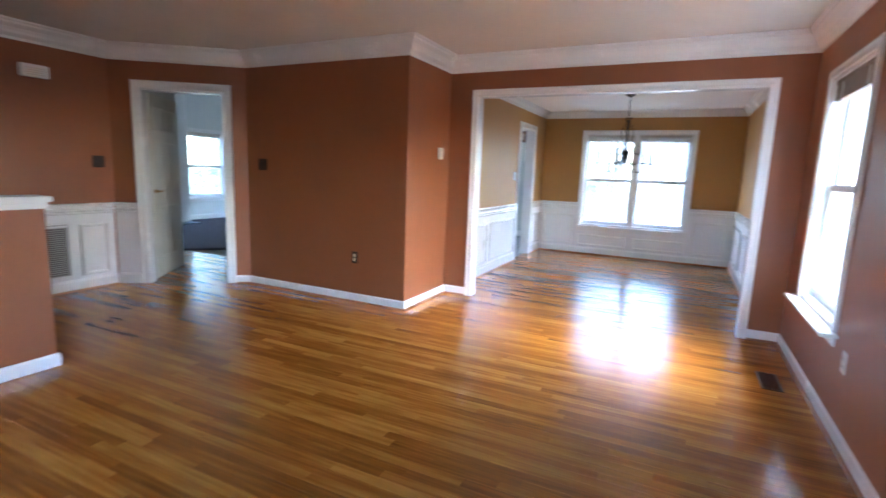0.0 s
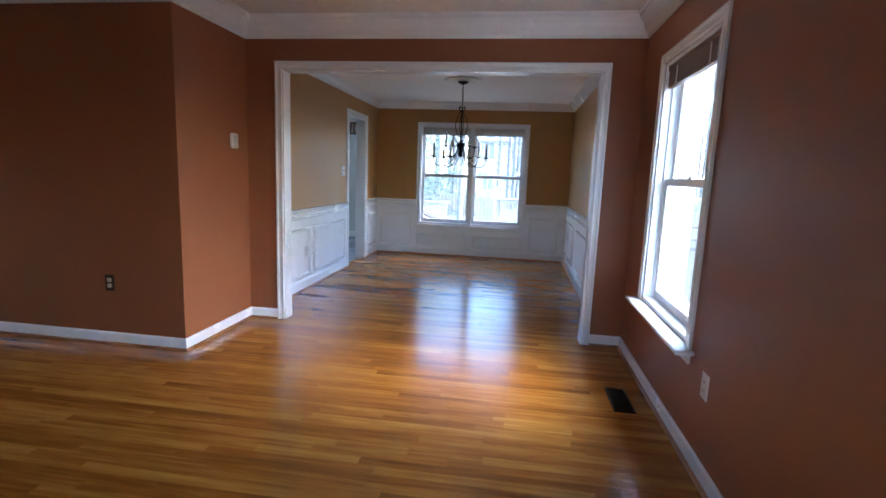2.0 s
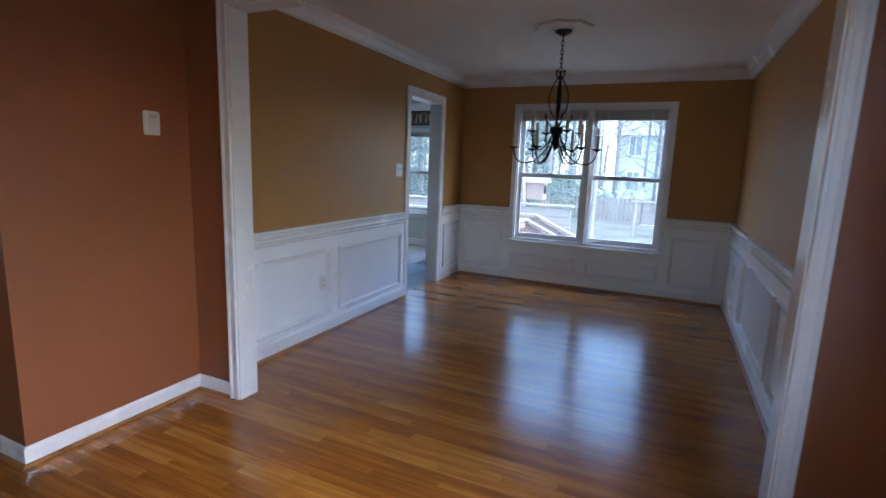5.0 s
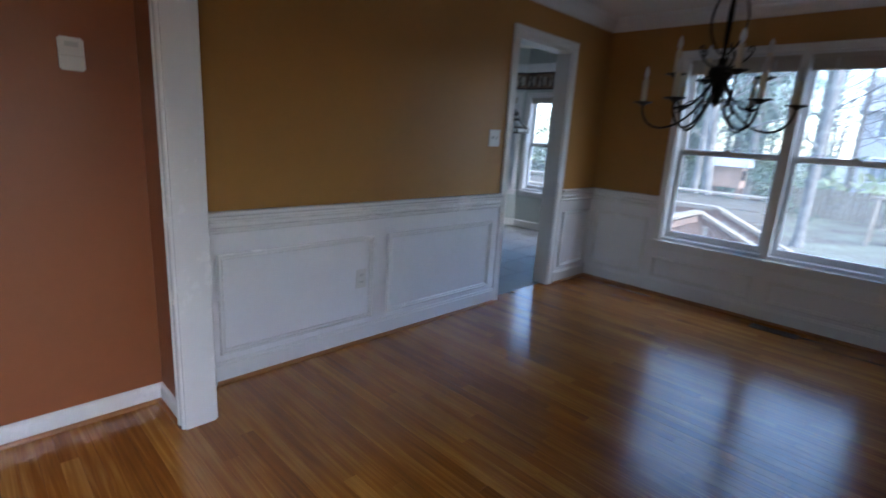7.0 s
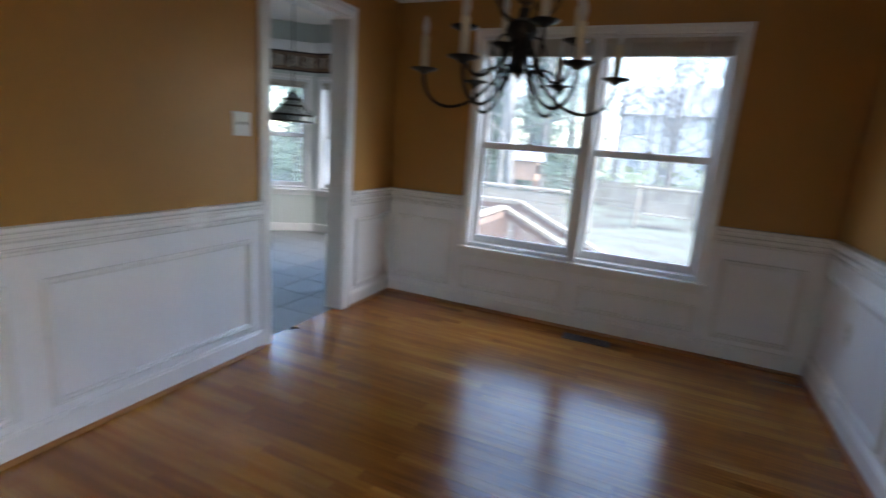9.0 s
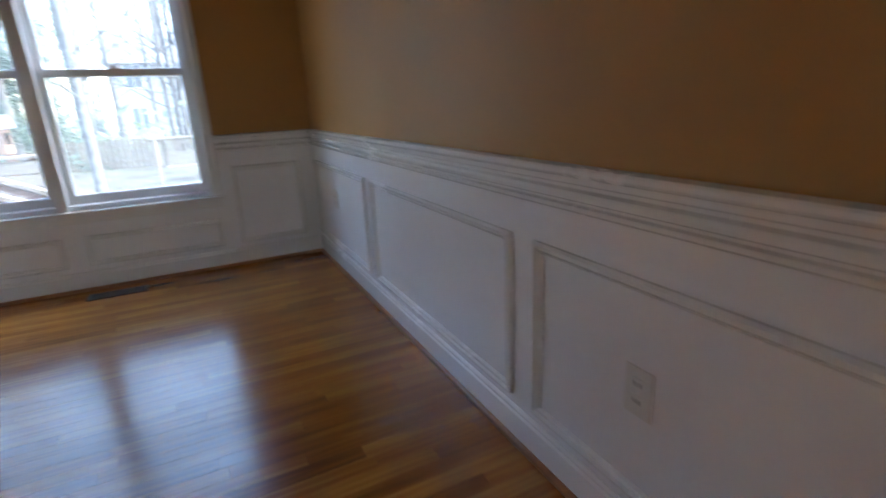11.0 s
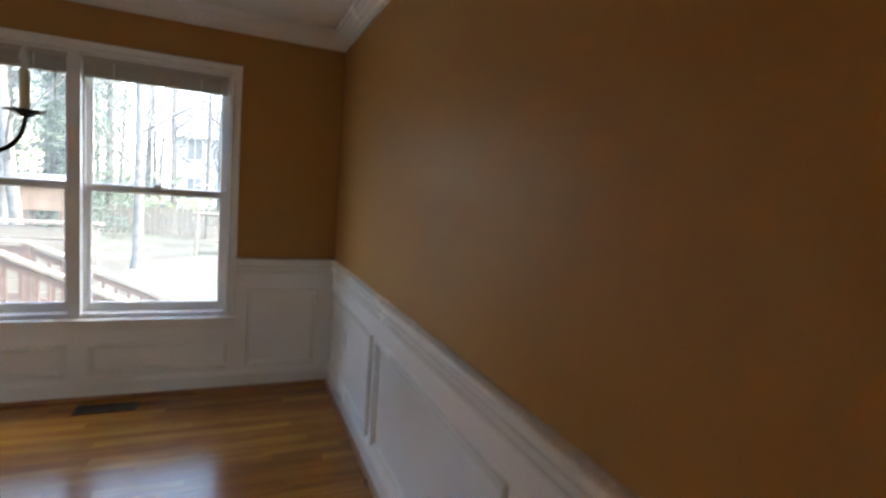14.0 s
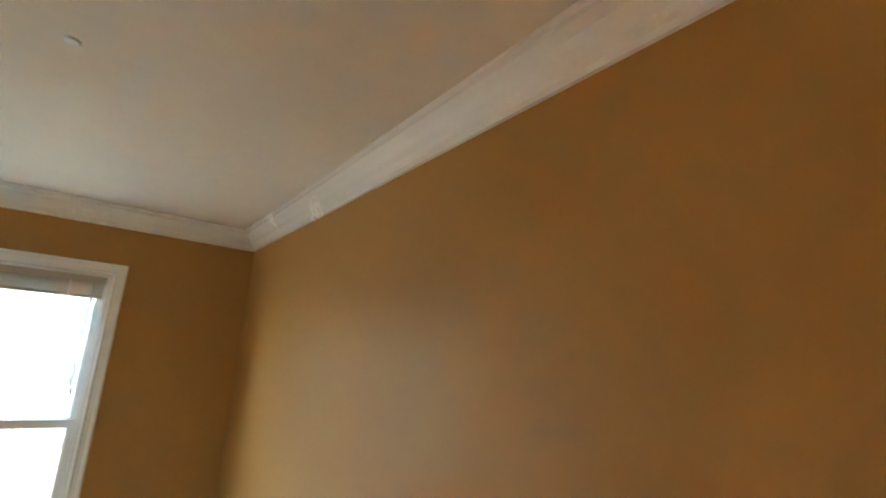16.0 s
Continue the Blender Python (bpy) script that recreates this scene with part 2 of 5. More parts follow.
def sweep(bm, path, profile, closed=False, m=None):
    """A closed profile [(d, h)] led along a plan path with mitred corners; d is to the path's left, h off the plane."""
    n = len(path)
    P = [Vector(p) for p in path]
    rings = []
    for i in range(n):
        dirs = []
        if closed or i > 0:
            dirs.append((P[i] - P[i - 1]).normalized())
        if closed or i < n - 1:
            dirs.append((P[(i + 1) % n] - P[i]).normalized())
        ns = [Vector((-d.y, d.x)) for d in dirs]
        mit = ns[0] if len(ns) == 1 else (ns[0] + ns[1]) / (1 + ns[0].dot(ns[1]))
        ring = []
        for d, h in profile:
            q = P[i] + mit * d
            c = Vector((q.x, q.y, h))
            ring.append(bm.verts.new(m @ c if m else c))
        rings.append(ring)
    k = len(profile)
    for i in range(n if closed else n - 1):
        a, b = rings[i], rings[(i + 1) % n]
        for j in range(k):
            bm.faces.new((a[j], a[(j + 1) % k], b[(j + 1) % k], b[j]))
    if not closed:
        bm.faces.new(rings[0])
        bm.faces.new(rings[-1][::-1])
    return bm


def wall_mesh(a, b, z0, z1, thick, holes=()):
    """A wall whose room face runs from a to b (room on the left of that way), with openings (u0, u1, v0, v1) cut through it."""
    a, b = Vector((*a, 0)), Vector((*b, 0))
    L = (b - a).length
    u = (b - a) / L
    back = Vector((u.y, -u.x, 0)) * thick
    us = sorted({0.0, L, *[h[0] for h in holes], *[h[1] for h in holes]})
    vs = sorted({z0, z1, *[h[2] for h in holes], *[h[3] for h in holes]})
    bm = bmesh.new()
    cache = {}

    def vert(i, j, s):
        if (i, j, s) not in cache:
            cache[i, j, s] = bm.verts.new(a + u * us[i] + Vector((0, 0, vs[j])) + back * s)
        return cache[i, j, s]

    def solid(i, j):
        if not (0 <= i < len(us) - 1 and 0 <= j < len(vs) - 1):
            return False
        cu, cv = (us[i] + us[i + 1]) / 2, (vs[j] + vs[j + 1]) / 2
        return not any(h[0] < cu < h[1] and h[2] < cv < h[3] for h in holes)

    for i in range(len(us) - 1):
        for j in range(len(vs) - 1):
            if not solid(i, j):
                continue
            for s in (0, 1):
                bm.faces.new([vert(i, j, s), vert(i + 1, j, s), vert(i + 1, j + 1, s), vert(i, j + 1, s)])
            for di, dj, p, q in ((-1, 0, (i, j), (i, j + 1)), (1, 0, (i + 1, j), (i + 1, j + 1)), (0, -1, (i, j), (i + 1, j)), (0, 1, (i, j + 1), (i + 1, j + 1))):
                if not solid(i + di, j + dj):
                    bm.faces.new([vert(*p, 0), vert(*q, 0), vert(*q, 1), vert(*p, 1)])
    return bm


def on_wall(a, b):
    """Matrix from wall coordinates (u along, v up, n into the room) to the world, for a wall as in wall_mesh."""
    a, b = Vector((*a, 0)), Vector((*b, 0))
    u = (b - a).normalized()
    n = Vector((-u.y, u.x, 0))
    return Matrix(((u.x, 0, n.x, a.x), (u.y, 0, n.y, a.y), (0, 1, 0, 0), (0, 0, 0, 1)))


def tube(bm, pts, radii, sides=8, cap=True):
    rings = []
    P = [Vector(p) for p in pts]
    up = None
    for i, p in enumerate(P):
        d = (P[min(i + 1, len(P) - 1)] - P[max(i - 1, 0)]).normalized()
        if up is None:
            up = d.orthogonal().normalized()
        up = (up - d * up.dot(d))
        up = up.normalized() if up.length > 1e-6 else d.orthogonal().normalized()
        side = d.cross(up)
        r = radii[i] if hasattr(radii, "__len__") else radii
        rings.append([bm.verts.new(p + (up * math.cos(k * math.tau / sides) + side * math.sin(k * math.tau / sides)) * r) for k in range(sides)])
    for a, b in zip(rings, rings[1:]):
        for k in range(sides):
            bm.faces.new((a[k], a[(k + 1) % sides], b[(k + 1) % sides], b[k]))
    if cap:
        bm.faces.new(rings[0][::-1])
        bm.faces.new(rings[-1])
    return bm


def lathe(bm, profile, center, sides=24):
    """profile [(r, z)] turned about the upright through center."""
    c = Vector(center)
    rings = []
    for r, z in profile:
        if r < 1e-5:
            rings.append([bm.verts.new(c + Vector((0, 0, z)))])
        else:
            rings.append([bm.verts.new(c + Vector((r * math.cos(k * math.tau / sides), r * math.sin(k * math.tau / sides), z))) for k in range(sides)])
    for a, b in zip(rings, rings[1:]):
        for k in range(sides):
            q = [a[k % len(a)], a[(k + 1) % len(a)], b[(k + 1) % len(b)], b[k % len(b)]]
            q = list(dict.fromkeys(q))
            if len(q) > 2:
                bm.faces.new(q)
    return bm


# ---------------------------------------------------------------- plan
XR = 0.0            # living room, wall with the window
XD = -0.095         # dining room, same side
XL = -3.09          # dining room, kitchen side
YF = 3.82           # dining room, far wall
YB = 0.115          # dining face of the wall with the wide opening
ZC = 2.46           # living room ceiling
ZD = 2.368          # dining room ceiling
XB, YN = -3.10, -0.862   # closet block that juts into the living room
A1, B1 = (-5.08, -0.862), (-6.17, -1.63)   # slanted wall with the family room door
XW = -6.17          # wall with the return grille
YS = -6.6           # wall behind the walk's start


def structure(ob, label, category):
    return tagged(ob, label, category, kind="structure")


# floor under the boards, and the ceilings
structure(part("ceiling_living", boxes((-6.5, 0.2, -6.8, 0.0, ZC, ZC + 0.12)), M_CEIL), "off-white painted living room ceiling, matt", "ceiling")
structure(part("ceiling_dining", boxes((-3.21, 0.06, 0.062, 3.96, ZD, ZD + 0.19)), M_CEIL), "off-white painted dining room ceiling, matt", "ceiling")
structure(part("ceiling_hall", boxes((-7.5, -3.25, 0.0, 4.3, 2.52, 2.64), (-7.5, -3.6, 4.3, 5.56, 2.52, 2.64), (-7.5, -6.5, -6.8, 0.0, 2.52, 2.64)), M_CEIL), "off-white ceiling of the kitchen and passage", "ceiling")
ZF = 3.25           # family room ceiling
structure(part("ceiling_family", boxes((-10.95, -7.4, -6.8, 5.75, ZF, ZF + 0.12)), M_CEIL), "high off-white family room ceiling", "ceiling")
structure(part("wall_family_bulkhead", boxes((-7.5, -7.4, -6.8, 5.75, 2.64, ZF)), mat("pale_bulkhead_paint", (0.62, 0.68, 0.70), 0.5, vary=0.04, scale=2)), "pale blue-grey wall above the passage ceiling", "wall")

# wide opening between the rooms
OP0, OP1, OPZ = -2.785, -0.300, 2.072
w_open = part("wall_opening", wall_mesh((0.0, 0.0), (XB - 0.002, 0.0), -0.02, ZC + 0.05, 0.06, [(-OP1, -OP0, -0.03, OPZ)]), M_RED)
structure(w_open, "terracotta painted wall with a wide cased opening", "wall")
w_open2 = part("wall_opening_back", wall_mesh((XL, YB), (XD, YB), -0.02, ZC + 0.05, YB - 0.06, [(OP0 - XL, OP1 - XL, -0.03, OPZ)]), M_GOLD)
structure(w_open2, "ochre painted dining side of the opening wall", "wall")

# living room walls
LW = dict(y0=-1.405, y1=-0.512, z0=0.515, z1=2.020)   # living window rough opening
w_right = part("wall_living_window", wall_mesh((XR, YS), (XR, 0.06), -0.02, ZC + 0.05, 0.16, [(LW["y0"] - YS, LW["y1"] - YS, LW["z0"], LW["z1"])]), M_RED)
structure(w_right, "terracotta painted outer wall with one window", "wall")
structure(part("wall_closet_side", wall_mesh((XB, 0.0), (XB, YN), -0.02, ZC + 0.05, 0.1), M_RED), "terracotta painted side of the closet block", "wall")
structure(part("wall_closet_front", wall_mesh((XB - 0.1, YN), A1, -0.02, ZC + 0.05, 0.1), M_RED), "terracotta painted front of the closet block", "wall")
SL = (Vector(B1) - Vector(A1)).length
DU0, DU1, DZ = 0.235, 1.035, 2.035
w_slant = part("wall_slanted", wall_mesh(A1, B1, -0.02, ZC + 0.05, 0.12, [(DU0, DU1, -0.03, DZ)]), M_RED)
structure(w_slant, "terracotta painted slanted wall with a doorway", "wall")
structure(part("wall_grille", wall_mesh((XW, -1.63), (XW, YS), -0.02, ZC + 0.05, 0.12), M_RED), "terracotta painted wall above white panelling", "wall")
BWS = [(3.9, 5.45)]   # unseen street window assumed behind the walk's start, sized for its light
structure(part("wall_back", wall_mesh((XW, YS), (XR, YS), -0.02, ZC + 0.05, 0.16, [(a, b, 0.515, 2.015) for a, b in BWS]), M_RED), "terracotta painted outer wall with one window", "wall")

# dining room walls
KD = dict(y0=2.45, y1=3.17, z=2.005)      # kitchen doorway
FW = dict(x0=-2.388, x1=-0.781, z0=0.49, z1=2.008)   # twin window opening
w_left = part("wall_kitchen_side", wall_mesh((XL, YF + 0.15), (XL, 0.06), -0.02, ZC + 0.05, 0.13, [(YF + 0.15 - KD["y1"], YF + 0.15 - KD["y0"], -0.03, KD["z"])]), M_GOLD)
structure(w_left, "ochre painted wall with the kitchen doorway", "wall")
w_far = part("wall_far", wall_mesh((XD, YF), (XL, YF), -0.02, ZC + 0.05, 0.15, [(XD - FW["x1"], XD - FW["x0"], FW["z0"], FW["z1"])]), M_GOLD)
structure(w_far, "ochre painted outer wall with a twin window", "wall")
w_rightd = part("wall_dining_outer", wall_mesh((XD, YB), (XD, YF + 0.15), -0.02, ZC + 0.05, 0.16), M_GOLD)
structure(w_rightd, "ochre painted plain outer wall", "wall")

# ---------------------------------------------------------------- trim
CROWN = [(0, ZC), (0, 2.303), (0.012, 2.303), (0.016, 2.326), (0.030, 2.338), (0.045, 2.352), (0.052, 2.372), (0.066, 2.395), (0.088, 2.412), (0.098, 2.420), (0.100, 2.438), (0.112, 2.444), (0.114, ZC)]
CROWND = [(0, ZD), (0, 2.262), (0.012, 2.262), (0.016, 2.276), (0.026, 2.282), (0.036, 2.292), (0.044, 2.310), (0.058, 2.328), (0.074, 2.338), (0.080, 2.344), (0.082, 2.356), (0.090, 2.360), (0.092, ZD)]
bm = sweep(bmesh.new(), [(XR, YS), (XR, 0), (XB, 0), (XB, YN), A1, B1, (XW, YS)], CROWN, True)
structure(part("trim_crown_living", bm, M_TRIM), "white painted stepped crown moulding", "crown moulding")
bm = sweep(bmesh.new(), [(XL, YB), (XD, YB), (XD, YF), (XL, YF)], CROWND, True)
structure(part("trim_crown_dining", bm, M_TRIM), "white painted deep crown moulding", "crown moulding")

BASE = [(0, 0.004), (0, 0.088), (0.006, 0.088), (0.011, 0.080), (0.013, 0.072), (0.013, 0.004)]
SHOE = [(0.013, 0.001), (0.013, 0.017), (0.019, 0.016), (0.025, 0.012), (0.028, 0.006), (0.028, 0.001)]


def baseboard(path, label):
    bm = sweep(bmesh.new(), path, BASE)
    ob = structure(part("baseboard", bm, M_TRIM), label, "baseboard")
    part("shoe_moulding", sweep(bmesh.new(), path, SHOE), M_SHOE, ob, "thin varnished oak shoe moulding")


CASW = 0.062
baseboard([(XR, YS), (XR, 0), (OP1 + CASW, 0)], "low white painted baseboard with oak shoe")
baseboard([(OP0 - CASW, 0), (XB, 0), (XB, YN), A1, tuple(Vector(A1).lerp(Vector(B1), (DU0 - 0.085) / SL))], "low white painted baseboard with oak shoe")

CASING = [(0.0, 0.001), (0.0, 0.012), (0.004, 0.016), (0.012, 0.017), (0.020, 0.013), (0.040, 0.013), (0.046, 0.018), (0.058, 0.019), (0.062, 0.015), (0.062, 0.001)]


def casing(name, m, u0, u1, top, label, wide=1.0, bottom=0.002):
    """Moulded casing round a doorway, out from its edges."""
    prof = [(d * wide, h) for d, h in CASING]
    bm = sweep(bmesh.new(), [(u0, bottom), (u0, top), (u1, top), (u1, bottom)], prof, False, m)
    return structure(part(name, bm, M_TRIM), label, "door casing")


M_OPEN = on_wall((0, 0), (-5, 0))
cas = casing("trim_opening", M_OPEN, -OP1, -OP0, OPZ, "white painted casing of the wide opening")
part("jamb", boxes((OP0 - 0.012, OP0 + 0.008, -0.004, YB + 0.004, 0.001, OPZ), (OP1 - 0.008, OP1 + 0.012, -0.004, YB + 0.004, 0.001, OPZ), (OP0 - 0.012, OP1 + 0.012, -0.004, YB + 0.004, OPZ - 0.008, OPZ + 0.012)), M_TRIM, cas)
bm = sweep(bmesh.new(), [(OP0 - XL, 0.002), (OP0 - XL, OPZ), (OP1 - XL, OPZ), (OP1 - XL, 0.002)], CASING, False, on_wall((XL, YB), (XD, YB)))
part("back_casing", bm, M_TRIM, cas)

M_KD = on_wall((XL, YF), (XL, 0))
cas = casing("trim_kitchen_door", M_KD, YF - KD["y1"], YF - KD["y0"], KD["z"], "white painted casing of the kitchen doorway", 1.22)
part("jamb", boxes((XL - 0.135, XL + 0.003, KD["y0"] - 0.012, KD["y0"] + 0.010, 0.001, KD["z"]), (XL - 0.135, XL + 0.003, KD["y1"] - 0.010, KD["y1"] + 0.012, 0.001, KD["z"]), (XL - 0.135, XL + 0.003, KD["y0"] - 0.012, KD["y1"] + 0.012, KD["z"] - 0.010, KD["z"] + 0.012)), M_TRIM, cas)

M_SL = on_wall(A1, B1)
cas = casing("trim_family_door", M_SL, DU0, DU1, DZ, "white painted casing of the family room doorway", 1.36)
part("jamb", boxes((DU0 - 0.012, DU0 + 0.012, 0.001, DZ, -0.124, 0.003), (DU1 - 0.012, DU1 + 0.012, 0.001, DZ, -0.124, 0.003), (DU0 - 0.012, DU1 + 0.012, DZ - 0.012, DZ + 0.012, -0.124, 0.003), m=M_SL), M_TRIM, cas)

# wainscot of the dining room
WB = 0.009
RAILP = [(0, 0.762), (0.012, 0.764), (0.020, 0.770), (0.022, 0.780), (0.012, 0.784), (0.012, 0.790), (0.026, 0.796), (0.030, 0.806), (0.028, 0.815), (0.014, 0.820), (0.014, 0.828), (0.022, 0.832), (0.024, 0.846), (0.036, 0.850), (0.044, 0.857), (0.044, 0.866), (0.040, 0.871), (0, 0.871)]
WBASE = [(WB, 0.004), (WB, 0.118), (WB + 0.004, 0.118), (WB + 0.009, 0.112), (WB + 0.009, 0.104), (WB + 0.014, 0.098), (WB + 0.014, 0.004)]
WSHOE = [(d + WB + 0.001, h * 1.15) for d, h in SHOE]
PANEL = [(0, WB), (0, WB + 0.010), (0.005, WB + 0.018), (0.012, WB + 0.018), (0.014, WB + 0.008), (0.020, WB + 0.008), (0.022, WB + 0.013), (0.027, WB + 0.010), (0.029, WB)]


def wainscot(name, paths, panels, label, panel_z=(0.152, 0.668), flip=()):
    """White panelling: board, base, rail and framed panels along one or two stretches of wall (a, b)."""
    r = structure(root(name, (*paths[0][0], 0)), label, "wainscot")
    for a, b in paths:
        part("backing_board", sweep(bmesh.new(), [a, b], [(0.0005, 0.002), (WB, 0.002), (WB, 0.80), (0.0005, 0.80)]), M_WAINS, r)
        part("chair_rail", sweep(bmesh.new(), [a, b], RAILP), M_TRIM, r)
        part("base", sweep(bmesh.new(), [a, b], WBASE), M_TRIM, r)
        part("shoe_moulding", sweep(bmesh.new(), [a, b], WSHOE), M_SHOE, r, "varnished oak shoe moulding")
    for m, u0, u1, v0, v1 in panels:
        bm = sweep(bmesh.new(), [(u0, v0), (u1, v0), (u1, v1), (u0, v1)], PANEL, True, m)
        part("panel_frame", bm, M_TRIM, r)
    return r


KC = CASW * 1.22
m = on_wall((XL, YF), (XL, YB))
P0, P1 = 0.152, 0.666
wainscot("wainscot_kitchen_side", [((XL, YF), (XL, KD["y1"] + KC)), ((XL, KD["y0"] - KC), (XL, YB))],
         [(m, YF - 3.765, YF - 3.305, P0, P1), (m, YF - 2.295, YF - 1.292, P0, P1), (m, YF - 1.182, YF - 0.26, P0, P1)], "white painted panelling with chair rail beside the kitchen doorway")
m = on_wall((XD, YB), (XD, YF))
wainscot("wainscot_outer", [((XD, YB), (XD, YF))],
         [(m, 0.20 - YB, 1.280 - YB, P0, P1), (m, 1.388 - YB, 2.578 - YB, P0, P1), (m, 2.685 - YB, 3.755 - YB, P0, P1)], "white painted panelling with chair rail on the outer wall")
m = on_wall((XD, YF), (XL, YF))
WC = 0.058   # window casing width
r = wainscot("wainscot_far", [((XD, YF), (FW["x1"] + WC, YF)), ((FW["x0"] - WC, YF), (XL, YF))],
             [(m, XD + 0.205, XD + 0.652, P0, P1), (m, XD + 0.752, XD + 1.518, P0, 0.335), (m, XD + 1.630, XD + 2.422, P0, 0.335), (m, XD + 2.512, XD + 3.018, P0, P1)], "white painted panelling under the twin window")
a, b = (FW["x1"] + WC, YF), (FW["x0"] - WC, YF)
part("backing_board", sweep(bmesh.new(), [a, b], [(0.0005, 0.002), (WB, 0.002), (WB, 0.44), (0.0005, 0.44)]), M_WAINS, r)
part("base", sweep(bmesh.new(), [a, b], WBASE), M_TRIM, r)
part("shoe_moulding", sweep(bmesh.new(), [a, b], WSHOE), M_SHOE, r, "varnished oak shoe moulding")

# panelling and grille in the passage
m = on_wall((XW, -1.63), (XW, YS))
r = wainscot("wainscot_passage", [((XW, -1.66), (XW, -4.5))], [(m, 0.10, 0.37, P0, P1), (m, 0.46, 0.72, P0, P1)], "white painted panelling beside the family room doorway")
m2 = M_SL
part("backing_board", boxes((DU1 + 0.085, SL, 0.002, 0.80, 0.0005, WB), m=m2), M_WAINS, r)
part("chair_rail", sweep(bmesh.new(), [tuple(Vector(A1).lerp(Vector(B1), (DU1 + 0.085) / SL)), B1], RAILP), M_TRIM, r)
part("base", sweep(bmesh.new(), [tuple(Vector(A1).lerp(Vector(B1), (DU1 + 0.085) / SL)), B1], WBASE), M_TRIM, r)

# half wall with a white cap
hw = structure(part("wall_half", wall_mesh((-4.30, -3.14), (-4.30, YS), 0.0, 1.005, 0.13), M_RED), "terracotta painted half wall with white cap", "half wall")
part("cap", boxes((-4.465, -4.265, YS + 0.01, -3.105, 1.045, 1.080), (-4.448, -4.282, YS + 0.01, -3.122, 1.005, 1.045), bevel=0.006), M_TRIM, hw, "white painted wooden cap")
part("base", sweep(bmesh.new(), [(-4.43, YS + 0.1), (-4.43, -3.14), (-4.30, -3.14), (-4.30, YS + 0.1)], BASE), M_TRIM, hw)


# ---------------------------------------------------------------- windows
def sash(m, u0, u1, v0, v1, n, parent, name, rail_b=0.05, rail_t=0.035, stile=0.031, glass=None):
    bm = boxes((u0, u0 + stile, v0, v1, n - 0.030, n), (u1 - stile, u1, v0, v1, n - 0.030, n), (u0 + stile, u1 - stile, v0, v0 + rail_b, n - 0.030, n - 0.001), (u0 + stile, u1 - stile, v1 - rail_t, v1, n - 0.030, n - 0.001), m=m)
    s = part(name, bm, M_VINYL, parent)
    g = part("pane", boxes((u0 + stile - 0.005, u1 - stile + 0.005, v0 + rail_b - 0.005, v1 - rail_t + 0.005, n - 0.018, n - 0.014), m=m), glass or M_GLASS, s, "window glass with a pale veil for outdoor glare")
    g.visible_shadow = False
    bm = bmesh.new()
    bead = [(0, n), (0.006, n - 0.002), (0.008, n - 0.012), (0, n - 0.012)]
    sweep(bm, [(u0 + stile, v0 + rail_b), (u1 - stile, v0 + rail_b), (u1 - stile, v1 - rail_t), (u0 + stile, v1 - rail_t)], bead, True, m)
    part("glazing_bead", bm, M_VINYL, s)
    return s


def hung_window(r, m, u0, u1, v0, v1, meet, depth=0.16, glass=None):
    """One double-hung unit in wall coordinates; n is into the room, the wall's back at -depth."""
    j = 0.014
    part("frame", boxes((u0, u0 + j, v0, v1, -depth, -0.002), (u1 - j, u1, v0, v1, -depth, -0.002), (u0 + j, u1 - j, v1 - j, v1, -depth, -0.002), (u0 + j, u1 - j, v0, v0 + 0.028, -depth, -0.002), m=m), M_VINYL, r)
    bm = boxes((u0 + j, u0 + j + 0.012, v0 + 0.028, v1 - j, -0.062, -0.050), (u1 - j - 0.012, u1 - j, v0 + 0.028, v1 - j, -0.062, -0.050), m=m)
    part("parting_stop", bm, M_VINYL, r)
    lo = sash(m, u0 + j + 0.002, u1 - j - 0.002, v0 + 0.030, meet + 0.018, -0.063, r, "lower_sash", 0.046, 0.034, glass=glass)
    up = sash(m, u0 + j + 0.002, u1 - j - 0.002, meet - 0.018, v1 - j - 0.002, -0.097, r, "upper_sash", 0.034, 0.036, glass=glass)
    c = (u0 + u1) / 2
    bm = boxes((c - 0.030, c + 0.030, meet + 0.018, meet + 0.026, -0.088, -0.064), (c - 0.012, c + 0.026, meet + 0.026, meet + 0.038, -0.082, -0.068), m=m, bevel=0.003)
    part("sash_lock", bm, M_PLATE, lo)
    for k in (0.27, 0.73):
        x = u0 + (u1 - u0) * k
        part("finger_pull", boxes((x - 0.030, x + 0.030, v0 + 0.048, v0 + 0.056, -0.063, -0.055), m=m, bevel=0.003), M_PLATE, lo)
    return lo


def window_trim(r, m, u0, u1, v0, v1, w, horn=0.05, apron=True, stool_out=0.055):
    prof = [(d * w / 0.062, h) for d, h in CASING]
    part("casing", sweep(bmesh.new(), [(u0, v0), (u0, v1), (u1, v1), (u1, v0)], prof, False, m), M_TRIM, r)
    part("window_sill", boxes((u0 - w - horn, u1 + w + horn, v0 - 0.022, v0, 0.0, stool_out), (u0, u1, v0 - 0.022, v0, -0.055, 0.0), m=m, bevel=0.004), M_TRIM, r)
    if apron:
        part("apron", boxes((u0 - w, u1 + w, v0 - 0.078, v0 - 0.024, 0.001, 0.014), m=m, bevel=0.003), M_TRIM, r)


